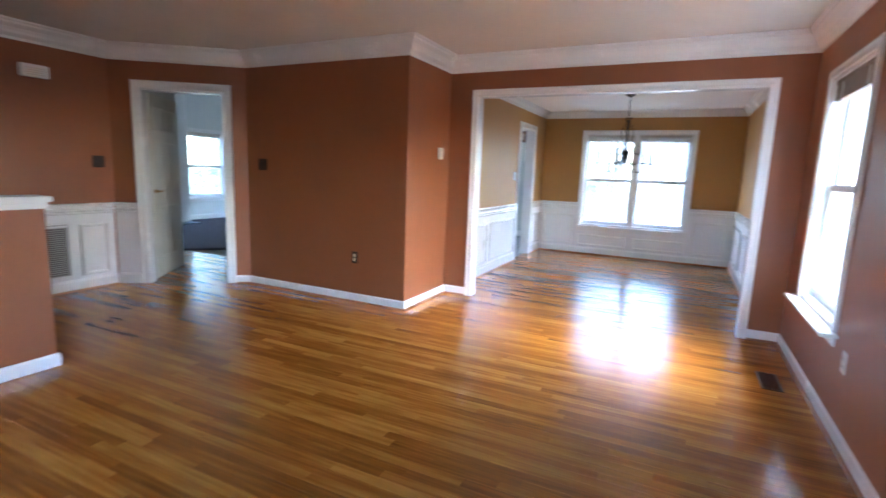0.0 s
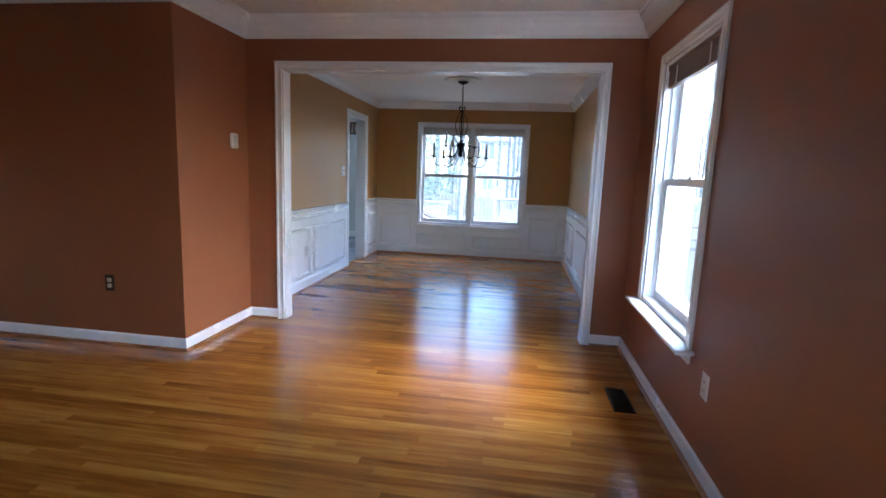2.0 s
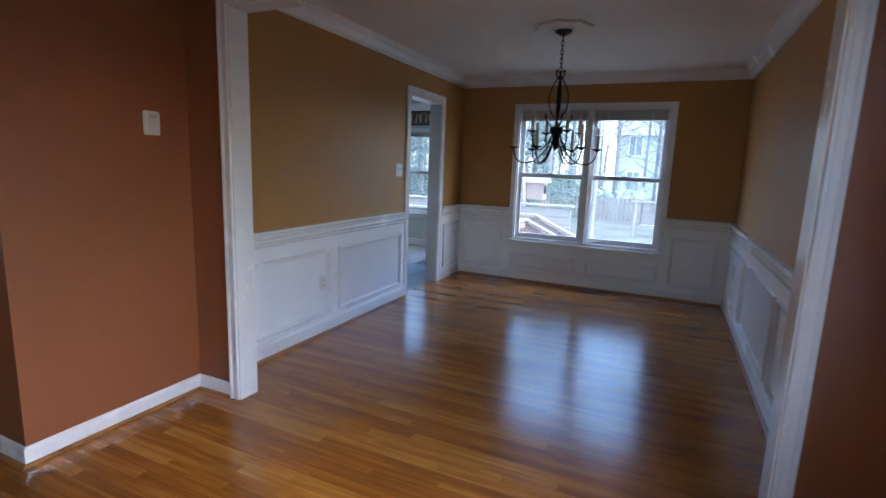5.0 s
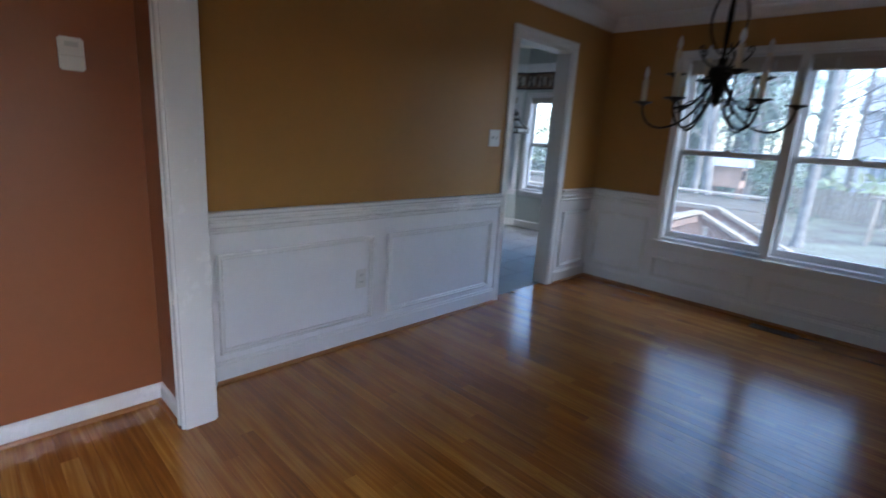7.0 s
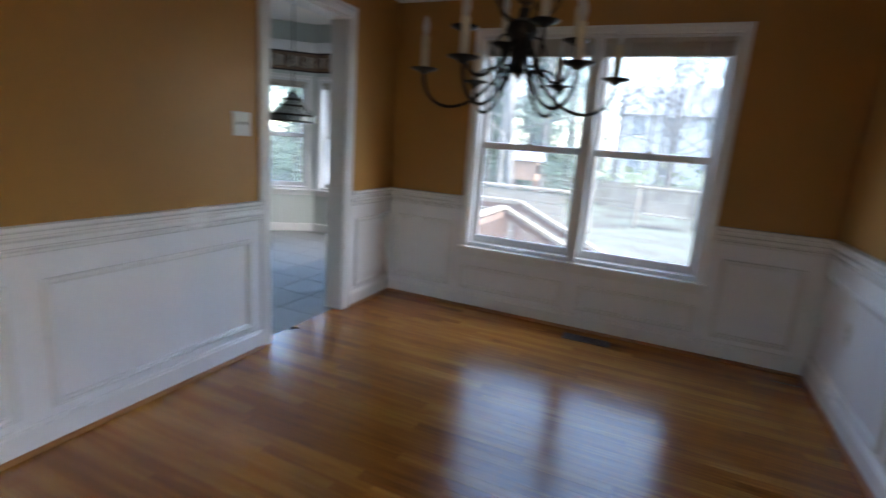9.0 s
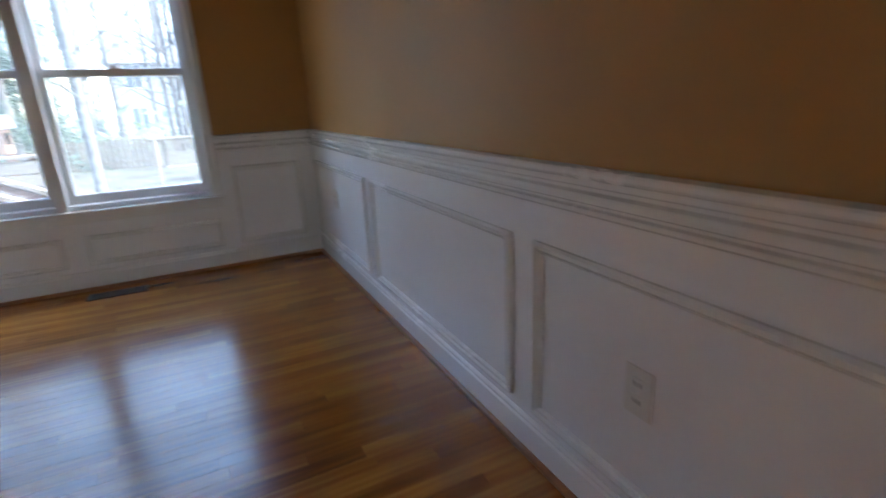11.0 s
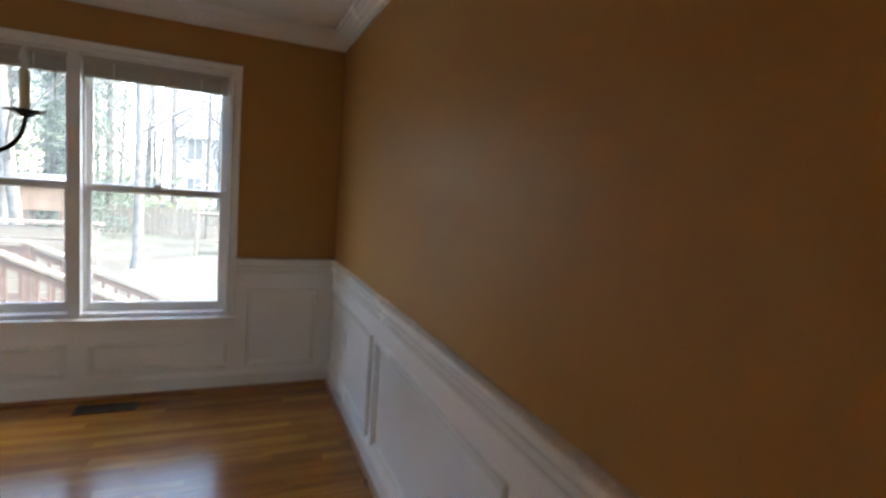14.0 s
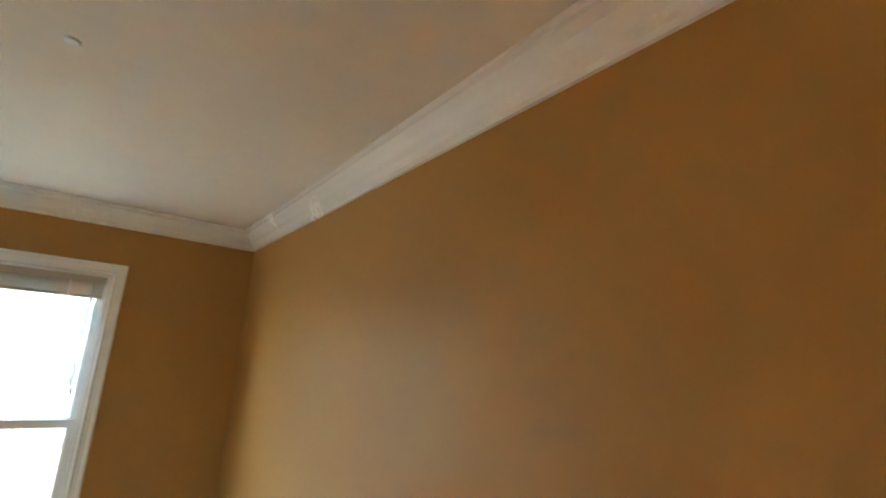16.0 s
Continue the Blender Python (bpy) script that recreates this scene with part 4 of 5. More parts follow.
# passage side with a panelled door beside the doorway
PD = M_SL @ Vector((DU1 + 0.03, 0, -0.124))
PE = M_SL @ Vector((DU1 + 0.03, 0, -1.05))
structure(part("wall_passage", wall_mesh((PE.x, PE.y), (PD.x, PD.y), -0.02, 2.55, 0.08), M_FAMWALL), "pale wall of the short passage", "wall")
mp_ = on_wall((PE.x, PE.y), (PD.x, PD.y))
r = structure(root("door_1", (PE.x, PE.y, 0)), "ivory panelled door with a brass lever", "door")
part("leaf", boxes((0.05, 0.86, 0.012, 2.02, 0.002, 0.030), m=mp_), M_DOOR, r)
for u0, u1 in ((0.13, 0.42), (0.49, 0.78)):
    for v0, v1 in ((0.22, 0.80), (0.98, 1.52), (1.64, 1.90)):
        part("panel", sweep(bmesh.new(), [(u0, v0), (u1, v0), (u1, v1), (u0, v1)], [(0, 0.030), (0.006, 0.036), (0.020, 0.034), (0.026, 0.030)], True, mp_), M_DOOR, r)
bm = boxes((0.775, 0.825, 0.955, 1.005, 0.030, 0.040), (0.790, 0.810, 0.970, 0.990, 0.040, 0.075), (0.690, 0.812, 0.972, 0.988, 0.066, 0.080), m=mp_, bevel=0.004)
part("door_handle", bm, M_BRASS, r, "brass lever handle")

# ---------------------------------------------------------------- kitchen beyond the doorway
KX = XL - 0.13
KC0, KC1, KC2 = (-3.75, 5.40), (-5.15, 5.40), (-6.55, 4.22)   # bay corners
structure(part("wall_kitchen_near", wall_mesh((-7.4, 1.3), (KX, 1.3), -0.02, 2.55, 0.1), M_KWALL), "grey-green kitchen wall", "wall")
structure(part("wall_kitchen_inner", wall_mesh((KX - 0.004, 1.3), (KX - 0.004, 2.36), -0.02, 2.55, 0.003), M_KWALL), "grey-green kitchen wall", "wall")
structure(part("wall_kitchen_west", wall_mesh((-7.4, 4.22), (-7.4, 1.3), -0.02, 2.55, 0.1), M_KWALL), "grey-green kitchen wall", "wall")
structure(part("wall_kitchen_outer", wall_mesh(KC2, (-7.4, 4.22), -0.02, 2.55, 0.15), M_KWALL), "grey-green kitchen wall", "wall")
structure(part("wall_bay_east", wall_mesh((KX, 3.97), KC0, -0.02, 2.55, 0.15, [(0.35, 1.15, 0.545, 1.87)]), M_KWALL), "grey-green slanted bay wall", "wall")
structure(part("wall_bay_middle", wall_mesh(KC0, KC1, -0.02, 2.55, 0.15, [(0.47, 1.315, 0.545, 1.87)]), M_KWALL), "grey-green bay wall with a window", "wall")
structure(part("wall_bay_west", wall_mesh(KC1, KC2, -0.02, 2.55, 0.15, [(0.09, 0.95, 0.545, 1.87)]), M_KWALL), "grey-green slanted bay wall with a window", "wall")
for a, b, u0, u1, nm in (((KX, 3.97), KC0, 0.35, 1.15, "window_9"), (KC0, KC1, 0.47, 1.315, "window_4"), (KC1, KC2, 0.09, 0.95, "window_5")):
    m = on_wall(a, b)
    r = structure(root(nm, m @ Vector((u0, 0.545, 0))), "white double-hung bay window in the kitchen", "window")
    window_trim(r, m, u0, u1, 0.545, 1.87, 0.055, 0.02)
    hung_window(r, m, u0, u1, 0.545, 1.87, 1.21, 0.15, M_HAZED)
    blind(m, u0 + 0.015, u1 - 0.015, 1.855, 0.075, -0.01, "dark-edged slatted blind drawn up in the kitchen bay")
kpath = [(KX, 3.97), KC0, KC1, KC2, (-7.4, 4.22)]
structure(part("trim_kitchen_base", sweep(bmesh.new(), kpath, [(d, h * 1.2) for d, h in BASE]), M_TRIM), "white painted kitchen baseboard", "baseboard")
structure(part("trim_kitchen_crown", sweep(bmesh.new(), kpath, [(0, 2.30), (0, 2.195), (0.012, 2.195), (0.03, 2.22), (0.055, 2.26), (0.07, 2.30)]), M_TRIM), "white painted kitchen cornice", "crown moulding")
structure(part("trim_border", sweep(bmesh.new(), kpath, [(0.0005, 1.965), (0.003, 1.965), (0.003, 2.194), (0.0005, 2.194)]), M_BORDER), "dark brown patterned wallpaper border", "wallpaper border")
M_MOTIF = mat("border_motif", (0.46, 0.40, 0.33), 0.6, vary=0.3, scale=30)
M_MOTIFDARK = mat("border_dark", (0.035, 0.022, 0.022), 0.6, vary=0.3, scale=30)
bm, bd = bmesh.new(), bmesh.new()
for (a, b) in ((KC0, KC1), (KC1, KC2)):
    mm = on_wall(a, b)
    wide = (Vector(b) - Vector(a)).length
    for v in (1.966, 2.176):
        box(bd, 0.005, wide - 0.005, v, v + 0.018, 0.0032, 0.0040, mm)
    for k in range(int(wide / 0.175)):
        u = 0.03 + k * 0.175
        box(bm, u, u + 0.055, 2.020, 2.140, 0.0032, 0.0042, mm)
        box(bm, u + 0.075, u + 0.120, 2.010, 2.085, 0.0032, 0.0042, mm)
        box(bm, u + 0.082, u + 0.105, 2.085, 2.150, 0.0032, 0.0042, mm)
        box(bd, u + 0.048, u + 0.078, 2.005, 2.060, 0.0043, 0.0050, mm)
        box(bd, u + 0.060, u + 0.084, 2.060, 2.130, 0.0043, 0.0050, mm)
        box(bd, u + 0.125, u + 0.150, 2.030, 2.120, 0.0043, 0.0050, mm)
structure(part("trim_border_motif", bm, M_MOTIF), "cream repeated shapes on the wallpaper border", "wallpaper border")
structure(part("trim_border_lines", bd, M_MOTIFDARK), "dark lines and figures on the wallpaper border", "wallpaper border")

kx, ky = -4.45, 4.20
kl = tagged(root("pendant_lamp", (kx, ky, 2.52)), "tiered dark metal pendant lamp with leaded glass shade", "pendant lamp")
M_LEADGLASS = mat("leaded_glass", (0.30, 0.33, 0.33), 0.15, vary=0.3, scale=25)
part("canopy", lathe(bmesh.new(), [(0, 2.519), (0.06, 2.519), (0.055, 2.50), (0.02, 2.485), (0, 2.484)], (kx, ky, 0), 16), M_IRON, kl, smooth=True)
part("stem", tube(bmesh.new(), [(kx, ky, 2.486), (kx, ky, 1.655)], 0.006, 8), M_IRON, kl)
part("finial", lathe(bmesh.new(), [(0, 1.672), (0.018, 1.664), (0.024, 1.640), (0.012, 1.622), (0.030, 1.612), (0, 1.604)], (kx, ky, 0), 14), M_IRON, kl, smooth=True)
for nm, (ra, za, rb, zb), n in (("upper_tier", (0.035, 1.612, 0.085, 1.560), 8), ("middle_tier", (0.060, 1.552, 0.110, 1.500), 10), ("shade", (0.105, 1.492, 0.212, 1.412), 12), ("apron", (0.212, 1.406, 0.214, 1.352), 12)):
    tier = part(nm, lathe(bmesh.new(), [(ra, za), (rb, zb), (rb - 0.005, zb), (ra - 0.005, za), (ra, za)], (kx, ky, 0), n), M_LEADGLASS, kl, "leaded glass panes in a dark frame")
    for k in range(n):
        a = k * math.tau / n
        c, q = math.cos(a), math.sin(a)
        part("rib", tube(bmesh.new(), [(kx + ra * c, ky + ra * q, za), (kx + rb * c, ky + rb * q, zb)], 0.0055, 5), M_IRON, tier)
    for rr, zz in ((ra, za), (rb, zb)):
        part("hoop", tube(bmesh.new(), [(kx + rr * math.cos(k * math.tau / 24), ky + rr * math.sin(k * math.tau / 24), zz) for k in range(25)], 0.007, 5, False), M_IRON, tier)

# ---------------------------------------------------------------- outdoors
GZ = -1.0
bm = bmesh.new()
bmesh.ops.create_grid(bm, x_segments=60, y_segments=60, size=300)
for v in bm.verts:
    d = math.hypot(v.co.x, v.co.y)
    v.co.z = GZ + 0.0 + (noise.noise(v.co * 0.05) * 0.4 if d > 14 else 0)
structure(part("ground", bm, M_GROUND, smooth=True), "pale winter lawn with fallen leaves", "ground")


def limb(bm, rng, p, d, length, r, depth):
    pts, rad = [p.copy()], [r]
    n = 4
    for i in range(n):
        d = (d + Vector((rng.uniform(-1, 1), rng.uniform(-1, 1), rng.uniform(-0.3, 0.8))) * 0.16).normalized()
        p = p + d * length / n
        pts.append(p.copy())
        rad.append(r * (1 - 0.62 * (i + 1) / n))
    tube(bm, pts, rad, 6 if depth < 2 else 4, False)
    if depth >= 4:
        return
    for k in range(rng.randint(3, 5) if depth else 9):
        t = rng.uniform(0.35, 1.0) if depth else rng.uniform(0.28, 1.0)
        i = min(int(t * n), n - 1)
        q = pts[i].lerp(pts[i + 1], t * n - i)
        side = Vector((rng.uniform(-1, 1), rng.uniform(-1, 1), rng.uniform(-0.1, 0.9))).normalized()
        limb(bm, rng, q, (d * 0.45 + side).normalized(), length * rng.uniform(0.34, 0.62), max(rad[i] * 0.45, 0.005), depth + 1)


def bare_tree(seed, height):
    rng = random.Random(seed)
    r = tagged(root("bare_tree", (0, 0, GZ)), "tall grey leafless tree standing in the winter lawn", "tree", "yard trees")
    bm = bmesh.new()
    tube(bm, [(0, 0, GZ - 0.2), (0.02, 0, GZ + 0.4), (0.05, 0.03, GZ + height * 0.3), (0.0, 0.08, GZ + height * 0.62), (0.1, 0, GZ + height)], [0.17, 0.115, 0.095, 0.065, 0.02], 10, False)
    part("trunk", bm, M_BARK, r, smooth=True)
    bm = bmesh.new()
    for k in range(46):
        z = GZ + height * rng.uniform(0.16, 0.97)
        a = rng.uniform(0, math.tau)
        f = (z - GZ) / height
        limb(bm, rng, Vector((0.04, 0.04, z)), Vector((math.cos(a), math.sin(a), rng.uniform(0.2, 0.9))).normalized(), height * 0.30 * (1.1 - 0.7 * f), 0.030 * (1.1 - f), 2)
    part("crown", bm, M_BARK, r, "bare branching crown")
    return r


def evergreen(seed, height, width):
    rng = random.Random(seed)
    r = tagged(root("evergreen_tree", (0, 0, GZ)), "dense dark green evergreen with drooping boughs", "tree", "yard trees")
    bm = bmesh.new()
    tube(bm, [(0, 0, GZ - 0.2), (0, 0, GZ + height)], [0.2, 0.02], 8, False)
    part("trunk", bm, M_BARK, r, smooth=True)
    verts, faces = [], []
    for k in range(230):
        f = rng.uniform(0.04, 1.0) ** 0.85
        z = GZ + height * f
        a = rng.uniform(0, math.tau)
        ln = width * (1.05 - f) * rng.uniform(0.6, 1.1)
        for s in range(42):
            t = rng.uniform(0.15, 1.0)
            c = Vector((math.cos(a) * ln * t, math.sin(a) * ln * t, z - ln * 0.30 * t * t)) + Vector((rng.uniform(-1, 1), rng.uniform(-1, 1), rng.uniform(-1, 1))) * 0.20
            u = Vector((rng.uniform(-1, 1), rng.uniform(-1, 1), rng.uniform(-0.6, 0.3))).normalized() * rng.uniform(0.06, 0.13)
            w = u.orthogonal().normalized() * rng.uniform(0.015, 0.03)
            i = len(verts)
            verts += [c - u - w * 0.3, c + w, c + u, c - w]
            faces.append((i, i + 1, i + 2, i + 3))
    me = bpy.data.meshes.new("crown")
    me.from_pydata(verts, [], faces)
    me.materials.append(M_LEAF)
    ob = new("crown", me)
    ob.parent = r
    ob.matrix_parent_inverse = r.matrix_basis.inverted()
    return r


trees = [bare_tree(3, 14.0), bare_tree(8, 17.0), bare_tree(15, 12.0)]
for ob, (x, y) in zip(trees, ((-3.0, 14.8), (-6.6, 17.5), (8.5, 9.0))):
    ob.matrix_basis = pose(x, y, GZ)
rng = random.Random(21)
spots = [(rng.uniform(-16, 14), rng.uniform(23.5, 46)) for _ in range(24)] + [(rng.uniform(10, 30), rng.uniform(-8, 24)) for _ in range(9)]
for k, (x, y) in enumerate((*spots, (0.2, 20.0), (1.6, 24.0), (-1.4, 27.0), (3.2, 21.5), (-4.6, 25.0), (5.5, 26.0), (-9.5, 19.0), (-12, 24), (9.0, 19.0), (13.0, 14.0), (16.0, 8.0), (12.0, 4.0), (18.0, 18.0), (-8.0, 29.0), (7.0, 15.0), (14.5, 22.0), (-20.0, 8.0), (-18.0, 3.0))):
    c = copy_thing(trees[k % 3], pose(x, y, GZ, 0, 0, rng.uniform(0, 360)))
for k, (x, y, lean) in enumerate(((-4.75, 13.0, -5.0),)):
    copy_thing(trees[k], pose(x, y, GZ, 0, lean, 40 + 90 * k))
ev = [evergreen(4, 10.0, 2.6), evergreen(9, 8.0, 2.3)]
for ob, (x, y) in zip(ev, ((-6.0, 21.5), (-9.0, 23.0))):
    ob.matrix_basis = pose(x, y, GZ)
# the western ones at the end are added to dim family and kitchen windows
for k, (x, y) in enumerate(((-5.4, 24.0), (-7.4, 24.5), (-9.6, 26.5), (-8.2, 20.6), (-10.8, 22.8), (-12.0, 20.0), (-15.0, 26.0), (11.0, 24.0), (16.0, 13.0), (-7.5, 27.0), (20.0, 20.0), (-19.0, 9.5), (-17.0, 6.6), (-22.0, 13.0), (-21.0, 9.0), (-18.0, 12.5), (-13.0, 14.5), (-15.5, 17.0), (-18.0, 20.0), (-12.5, 18.0), (-20.5, 18.0), (-14.0, 22.0), (-16.0, 13.0))):
    copy_thing(ev[k % 2], pose(x, y, GZ, 0, 0, k * 70))

rng = random.Random(33)
bm = bmesh.new()
for k in range(340):
    a = rng.uniform(0, math.tau)
    d = rng.uniform(36, 66)
    x, y = d * math.cos(a), d * math.sin(a)
    h = rng.uniform(8, 17)
    tube(bm, [(x, y, GZ - 0.5), (x + rng.uniform(-0.6, 0.6), y, GZ + h)], [rng.uniform(0.12, 0.3), 0.04], 5, False)
    for j in range(26):
        z = GZ + h * rng.uniform(0.25, 0.95)
        b = rng.uniform(0, math.tau)
        l = rng.uniform(1.2, 3.5)
        tube(bm, [(x, y, z), (x + l * math.cos(b), y + l * math.sin(b), z + l * rng.uniform(0.3, 1.0))], [0.045, 0.012], 3, False)
structure(part("backdrop_woods", bm, M_BARK), "far grey leafless woods", "woods")["kind"] = "stuff"

verts, faces = [], []
for k in range(5200):
    a = rng.uniform(0, math.tau)
    d = rng.uniform(27, 42)
    c = Vector((d * math.cos(a), d * math.sin(a), GZ + abs(rng.gauss(0, 0.9))))
    u = Vector((rng.uniform(-1, 1), rng.uniform(-1, 1), rng.uniform(-1, 1))).normalized() * 0.5
    w = u.orthogonal().normalized() * 0.16
    i = len(verts)
    verts += [c - u, c + w, c + u, c - w]
    faces.append((i, i + 1, i + 2, i + 3))
me = bpy.data.meshes.new("underbrush")
me.from_pydata(verts, [], faces)
me.materials.append(mat("brush_leaves", (0.16, 0.14, 0.09), 0.8, vary=0.5, scale=1.0, second=(0.2, 0.24, 0.14)))
tagged(new("underbrush", me), "low mixed winter underbrush at the wood's edge", "shrubs", kind="stuff")

# deck with stairs beside the twin window
dk = tagged(root("wooden_deck", (-5.2, 6.6, GZ)), "weathered brown wooden deck with railings and stairs", "deck")
DZ0 = -0.42
for k in range(19):
    y = 5.66 + k * 0.145
    part("deck_board", boxes((-7.4, -3.15, y, y + 0.138, DZ0 - 0.03, DZ0)), M_DECK, dk)
part("joist", boxes((-7.4, -3.15, 5.70, 5.76, DZ0 - 0.22, DZ0 - 0.031), (-7.4, -3.15, 8.30, 8.36, DZ0 - 0.22, DZ0 - 0.031), (-3.21, -3.15, 5.77, 8.29, DZ0 - 0.22, DZ0 - 0.031)), M_DECK, dk)
for x, y in ((-3.2, 5.75), (-3.2, 7.40), (-3.2, 8.32), (-7.3, 8.32), (-5.2, 8.32)):
    part("post", boxes((x - 0.05, x + 0.05, y - 0.05, y + 0.05, GZ - 0.1, 0.36)), M_DECK, dk)


def railing(a, b, za, zb, n, thing):
    a, b = Vector((*a, za)), Vector((*b, zb))
    d = (b - a)
    side = Vector((-d.y, d.x, 0)).normalized()
    for w, z0, z1, nm, mm in ((0.075, 0.0, 0.035, "top_rail", M_DECKGREY), (0.02, -0.13, -0.04, "upper_rail", M_DECK), (0.02, -0.74, -0.65, "lower_rail", M_DECK)):
        bm = bmesh.new()
        v = [bm.verts.new(p + side * s * w + Vector((0, 0, z))) for p in (a, b) for s in (-1, 1) for z in (z0, z1)]
        for f in ((0, 1, 3, 2), (4, 6, 7, 5), (0, 4, 5, 1), (2, 3, 7, 6), (0, 2, 6, 4), (1, 5, 7, 3)):
            bm.faces.new([v[i] for i in f])
        part(nm, bm, mm, thing)
    for k in range(n):
        p = a.lerp(b, (k + 0.5) / n)
        part("baluster", boxes((p.x - 0.018, p.x + 0.018, p.y - 0.018, p.y + 0.018, p.z - 0.70, p.z - 0.05)), M_DECK, thing)


railing((-3.2, 5.7), (-3.2, 7.40), 0.36, 0.36, 13, dk)
railing((-3.2, 8.32), (-7.3, 8.32), 0.36, 0.36, 26, dk)
railing((-3.2, 7.40), (-1.55, 7.40), 0.36, -0.42, 11, dk)
railing((-3.2, 8.32), (-1.55, 8.32), 0.36, -0.42, 11, dk)
for k in range(4):
    x = -3.15 + k * 0.30
    z = DZ0 - 0.145 * (k + 1)
    part("tread", boxes((x, x + 0.30, 7.42, 8.30, z - 0.035, z)), M_DECK, dk)
part("stringer", boxes((-3.15, -2.0, 7.42, 7.46, GZ - 0.05, DZ0 - 0.60), (-3.15, -2.0, 8.26, 8.30, GZ - 0.05, DZ0 - 0.60)), M_DECK, dk)
for x in (-1.55,):
    for y in (7.40, 8.32):
        part("post", boxes((x - 0.05, x + 0.05, y - 0.05, y + 0.05, GZ - 0.1, -0.40)), M_DECK, dk)

# raised board walls behind the deck
rb = tagged(root("board_wall", (-6.0, 10.6, GZ)), "low wall of pale weathered boards behind the deck", "garden wall")
for k in range(6):
    z = GZ + 0.05 + k * 0.225
    part("board", boxes((-9.0, -2.9, 10.5, 10.56, z, z + 0.20)), M_DECKGREY, rb)
for x in (-8.6, -6.8, -5.0, -3.2):
    part("post", boxes((x - 0.06, x + 0.06, 10.57, 10.69, GZ - 0.1, GZ + 1.45)), M_DECK, rb)
part("cap_board", boxes((-9.05, -2.85, 10.44, 10.74, GZ + 1.42, GZ + 1.46)), M_DECKGREY, rb)

# shed
sh = tagged(root("garden_shed", (-5.88, 18.45, GZ)), "small tan raised hut with a blue-grey roof", "shed")
part("wall", boxes((-6.38, -5.40, 18.15, 18.8, GZ + 1.10, GZ + 1.80), bevel=0.008), M_SHED, sh)
for x in (-6.32, -5.46):
    for y in (18.2, 18.75):
        part("post", boxes((x - 0.05, x + 0.05, y - 0.05, y + 0.05, GZ - 0.05, GZ + 1.10)), M_DECK, sh)
bm = bmesh.new()
v = [bm.verts.new(c) for c in ((-6.52, 18.0, GZ + 1.80), (-5.26, 18.0, GZ + 1.80), (-5.26, 18.95, GZ + 1.80), (-6.52, 18.95, GZ + 1.80), (-6.52, 18.475, GZ + 2.16), (-5.26, 18.475, GZ + 2.16))]
for f in ((0, 1, 5, 4), (2, 3, 4, 5), (0, 4, 3), (1, 2, 5), (0, 3, 2, 1)):
    bm.faces.new([v[i] for i in f])
part("roof", bm, M_SHEDROOF, sh)
part("door", boxes((-6.06, -5.72, 18.125, 18.149, GZ + 1.14, GZ + 1.66)), M_SHED, sh)

part("lantern", lathe(bmesh.new(), [(0, GZ + 1.72), (0.02, GZ + 1.71), (0.09, GZ + 1.64), (0.06, GZ + 1.63), (0.055, GZ + 1.42), (0.08, GZ + 1.40), (0.03, GZ + 1.36), (0, GZ + 1.35)], (-5.30, 18.05, 0), 8), M_IRON, sh, "dark hanging lantern")

# fences
def board_fence(x0, x1, y, h, label):
    r = tagged(root("board_fence", ((x0 + x1) / 2, y, GZ)), label, "fence")
    n = int((x1 - x0) / 0.19)
    bm = bmesh.new()
    fr = random.Random(2)
    for k in range(n):
        x = x0 + k * 0.19
        box(bm, x, x + 0.15, y, y + 0.02, GZ - 0.05, GZ + h + fr.uniform(-0.03, 0.03))
    ob = part("pickets", bm, M_DECKGREY, r)
    ob["kind"] = "stuff"
    part("rail", boxes((x0, x1, y + 0.021, y + 0.06, GZ + 0.25, GZ + 0.34)), M_DECKGREY, r)
    part("rail", boxes((x0, x1, y + 0.021, y + 0.06, GZ + h - 0.3, GZ + h - 0.21)), M_DECKGREY, r)


board_fence(-22.0, 3.0, 22.5, 1.15, "low grey weathered picket fence behind the lawn")


def split_rail(x0, y0, x1, y1, n):
    r = tagged(root("split_rail_fence", (x0, y0, GZ)), "grey split-rail fence with three rails", "fence")
    a, b = Vector((x0, y0, GZ)), Vector((x1, y1, GZ))
    fr = random.Random(6)
    for k in range(n + 1):
        p = a.lerp(b, k / n)
        part("post", tube(bmesh.new(), [p - Vector((0, 0, 0.2)), p + Vector((fr.uniform(-0.02, 0.02), 0, 1.15))], [0.085, 0.075], 7), M_DECKGREY, r)
        if k < n:
            q = a.lerp(b, (k + 1) / n)
            for z in (0.28, 0.62, 0.96):
                j = Vector((0, 0, z + fr.uniform(-0.04, 0.04)))
                part("rail", tube(bmesh.new(), [p + j, p.lerp(q, 0.5) + j + Vector((0, 0, fr.uniform(-0.04, 0.02))), q + j], [0.05, 0.06, 0.05], 6), M_DECKGREY, r)


split_rail(2.6, 12.4, 22.0, 7.5, 8)
gb = tagged(root("garden_bin", (6.6, 13.4, GZ)), "green plastic garden bin behind the fence", "bin")
part("body", lathe(bmesh.new(), [(0, GZ), (0.15, GZ), (0.18, GZ + 0.42), (0, GZ + 0.42)], (6.6, 13.4, 0), 14), M_GREEN, gb, smooth=True)
part("lid", lathe(bmesh.new(), [(0, GZ + 0.47), (0.12, GZ + 0.46), (0.19, GZ + 0.425), (0, GZ + 0.422)], (6.6, 13.4, 0), 14), M_GREEN, gb, smooth=True)

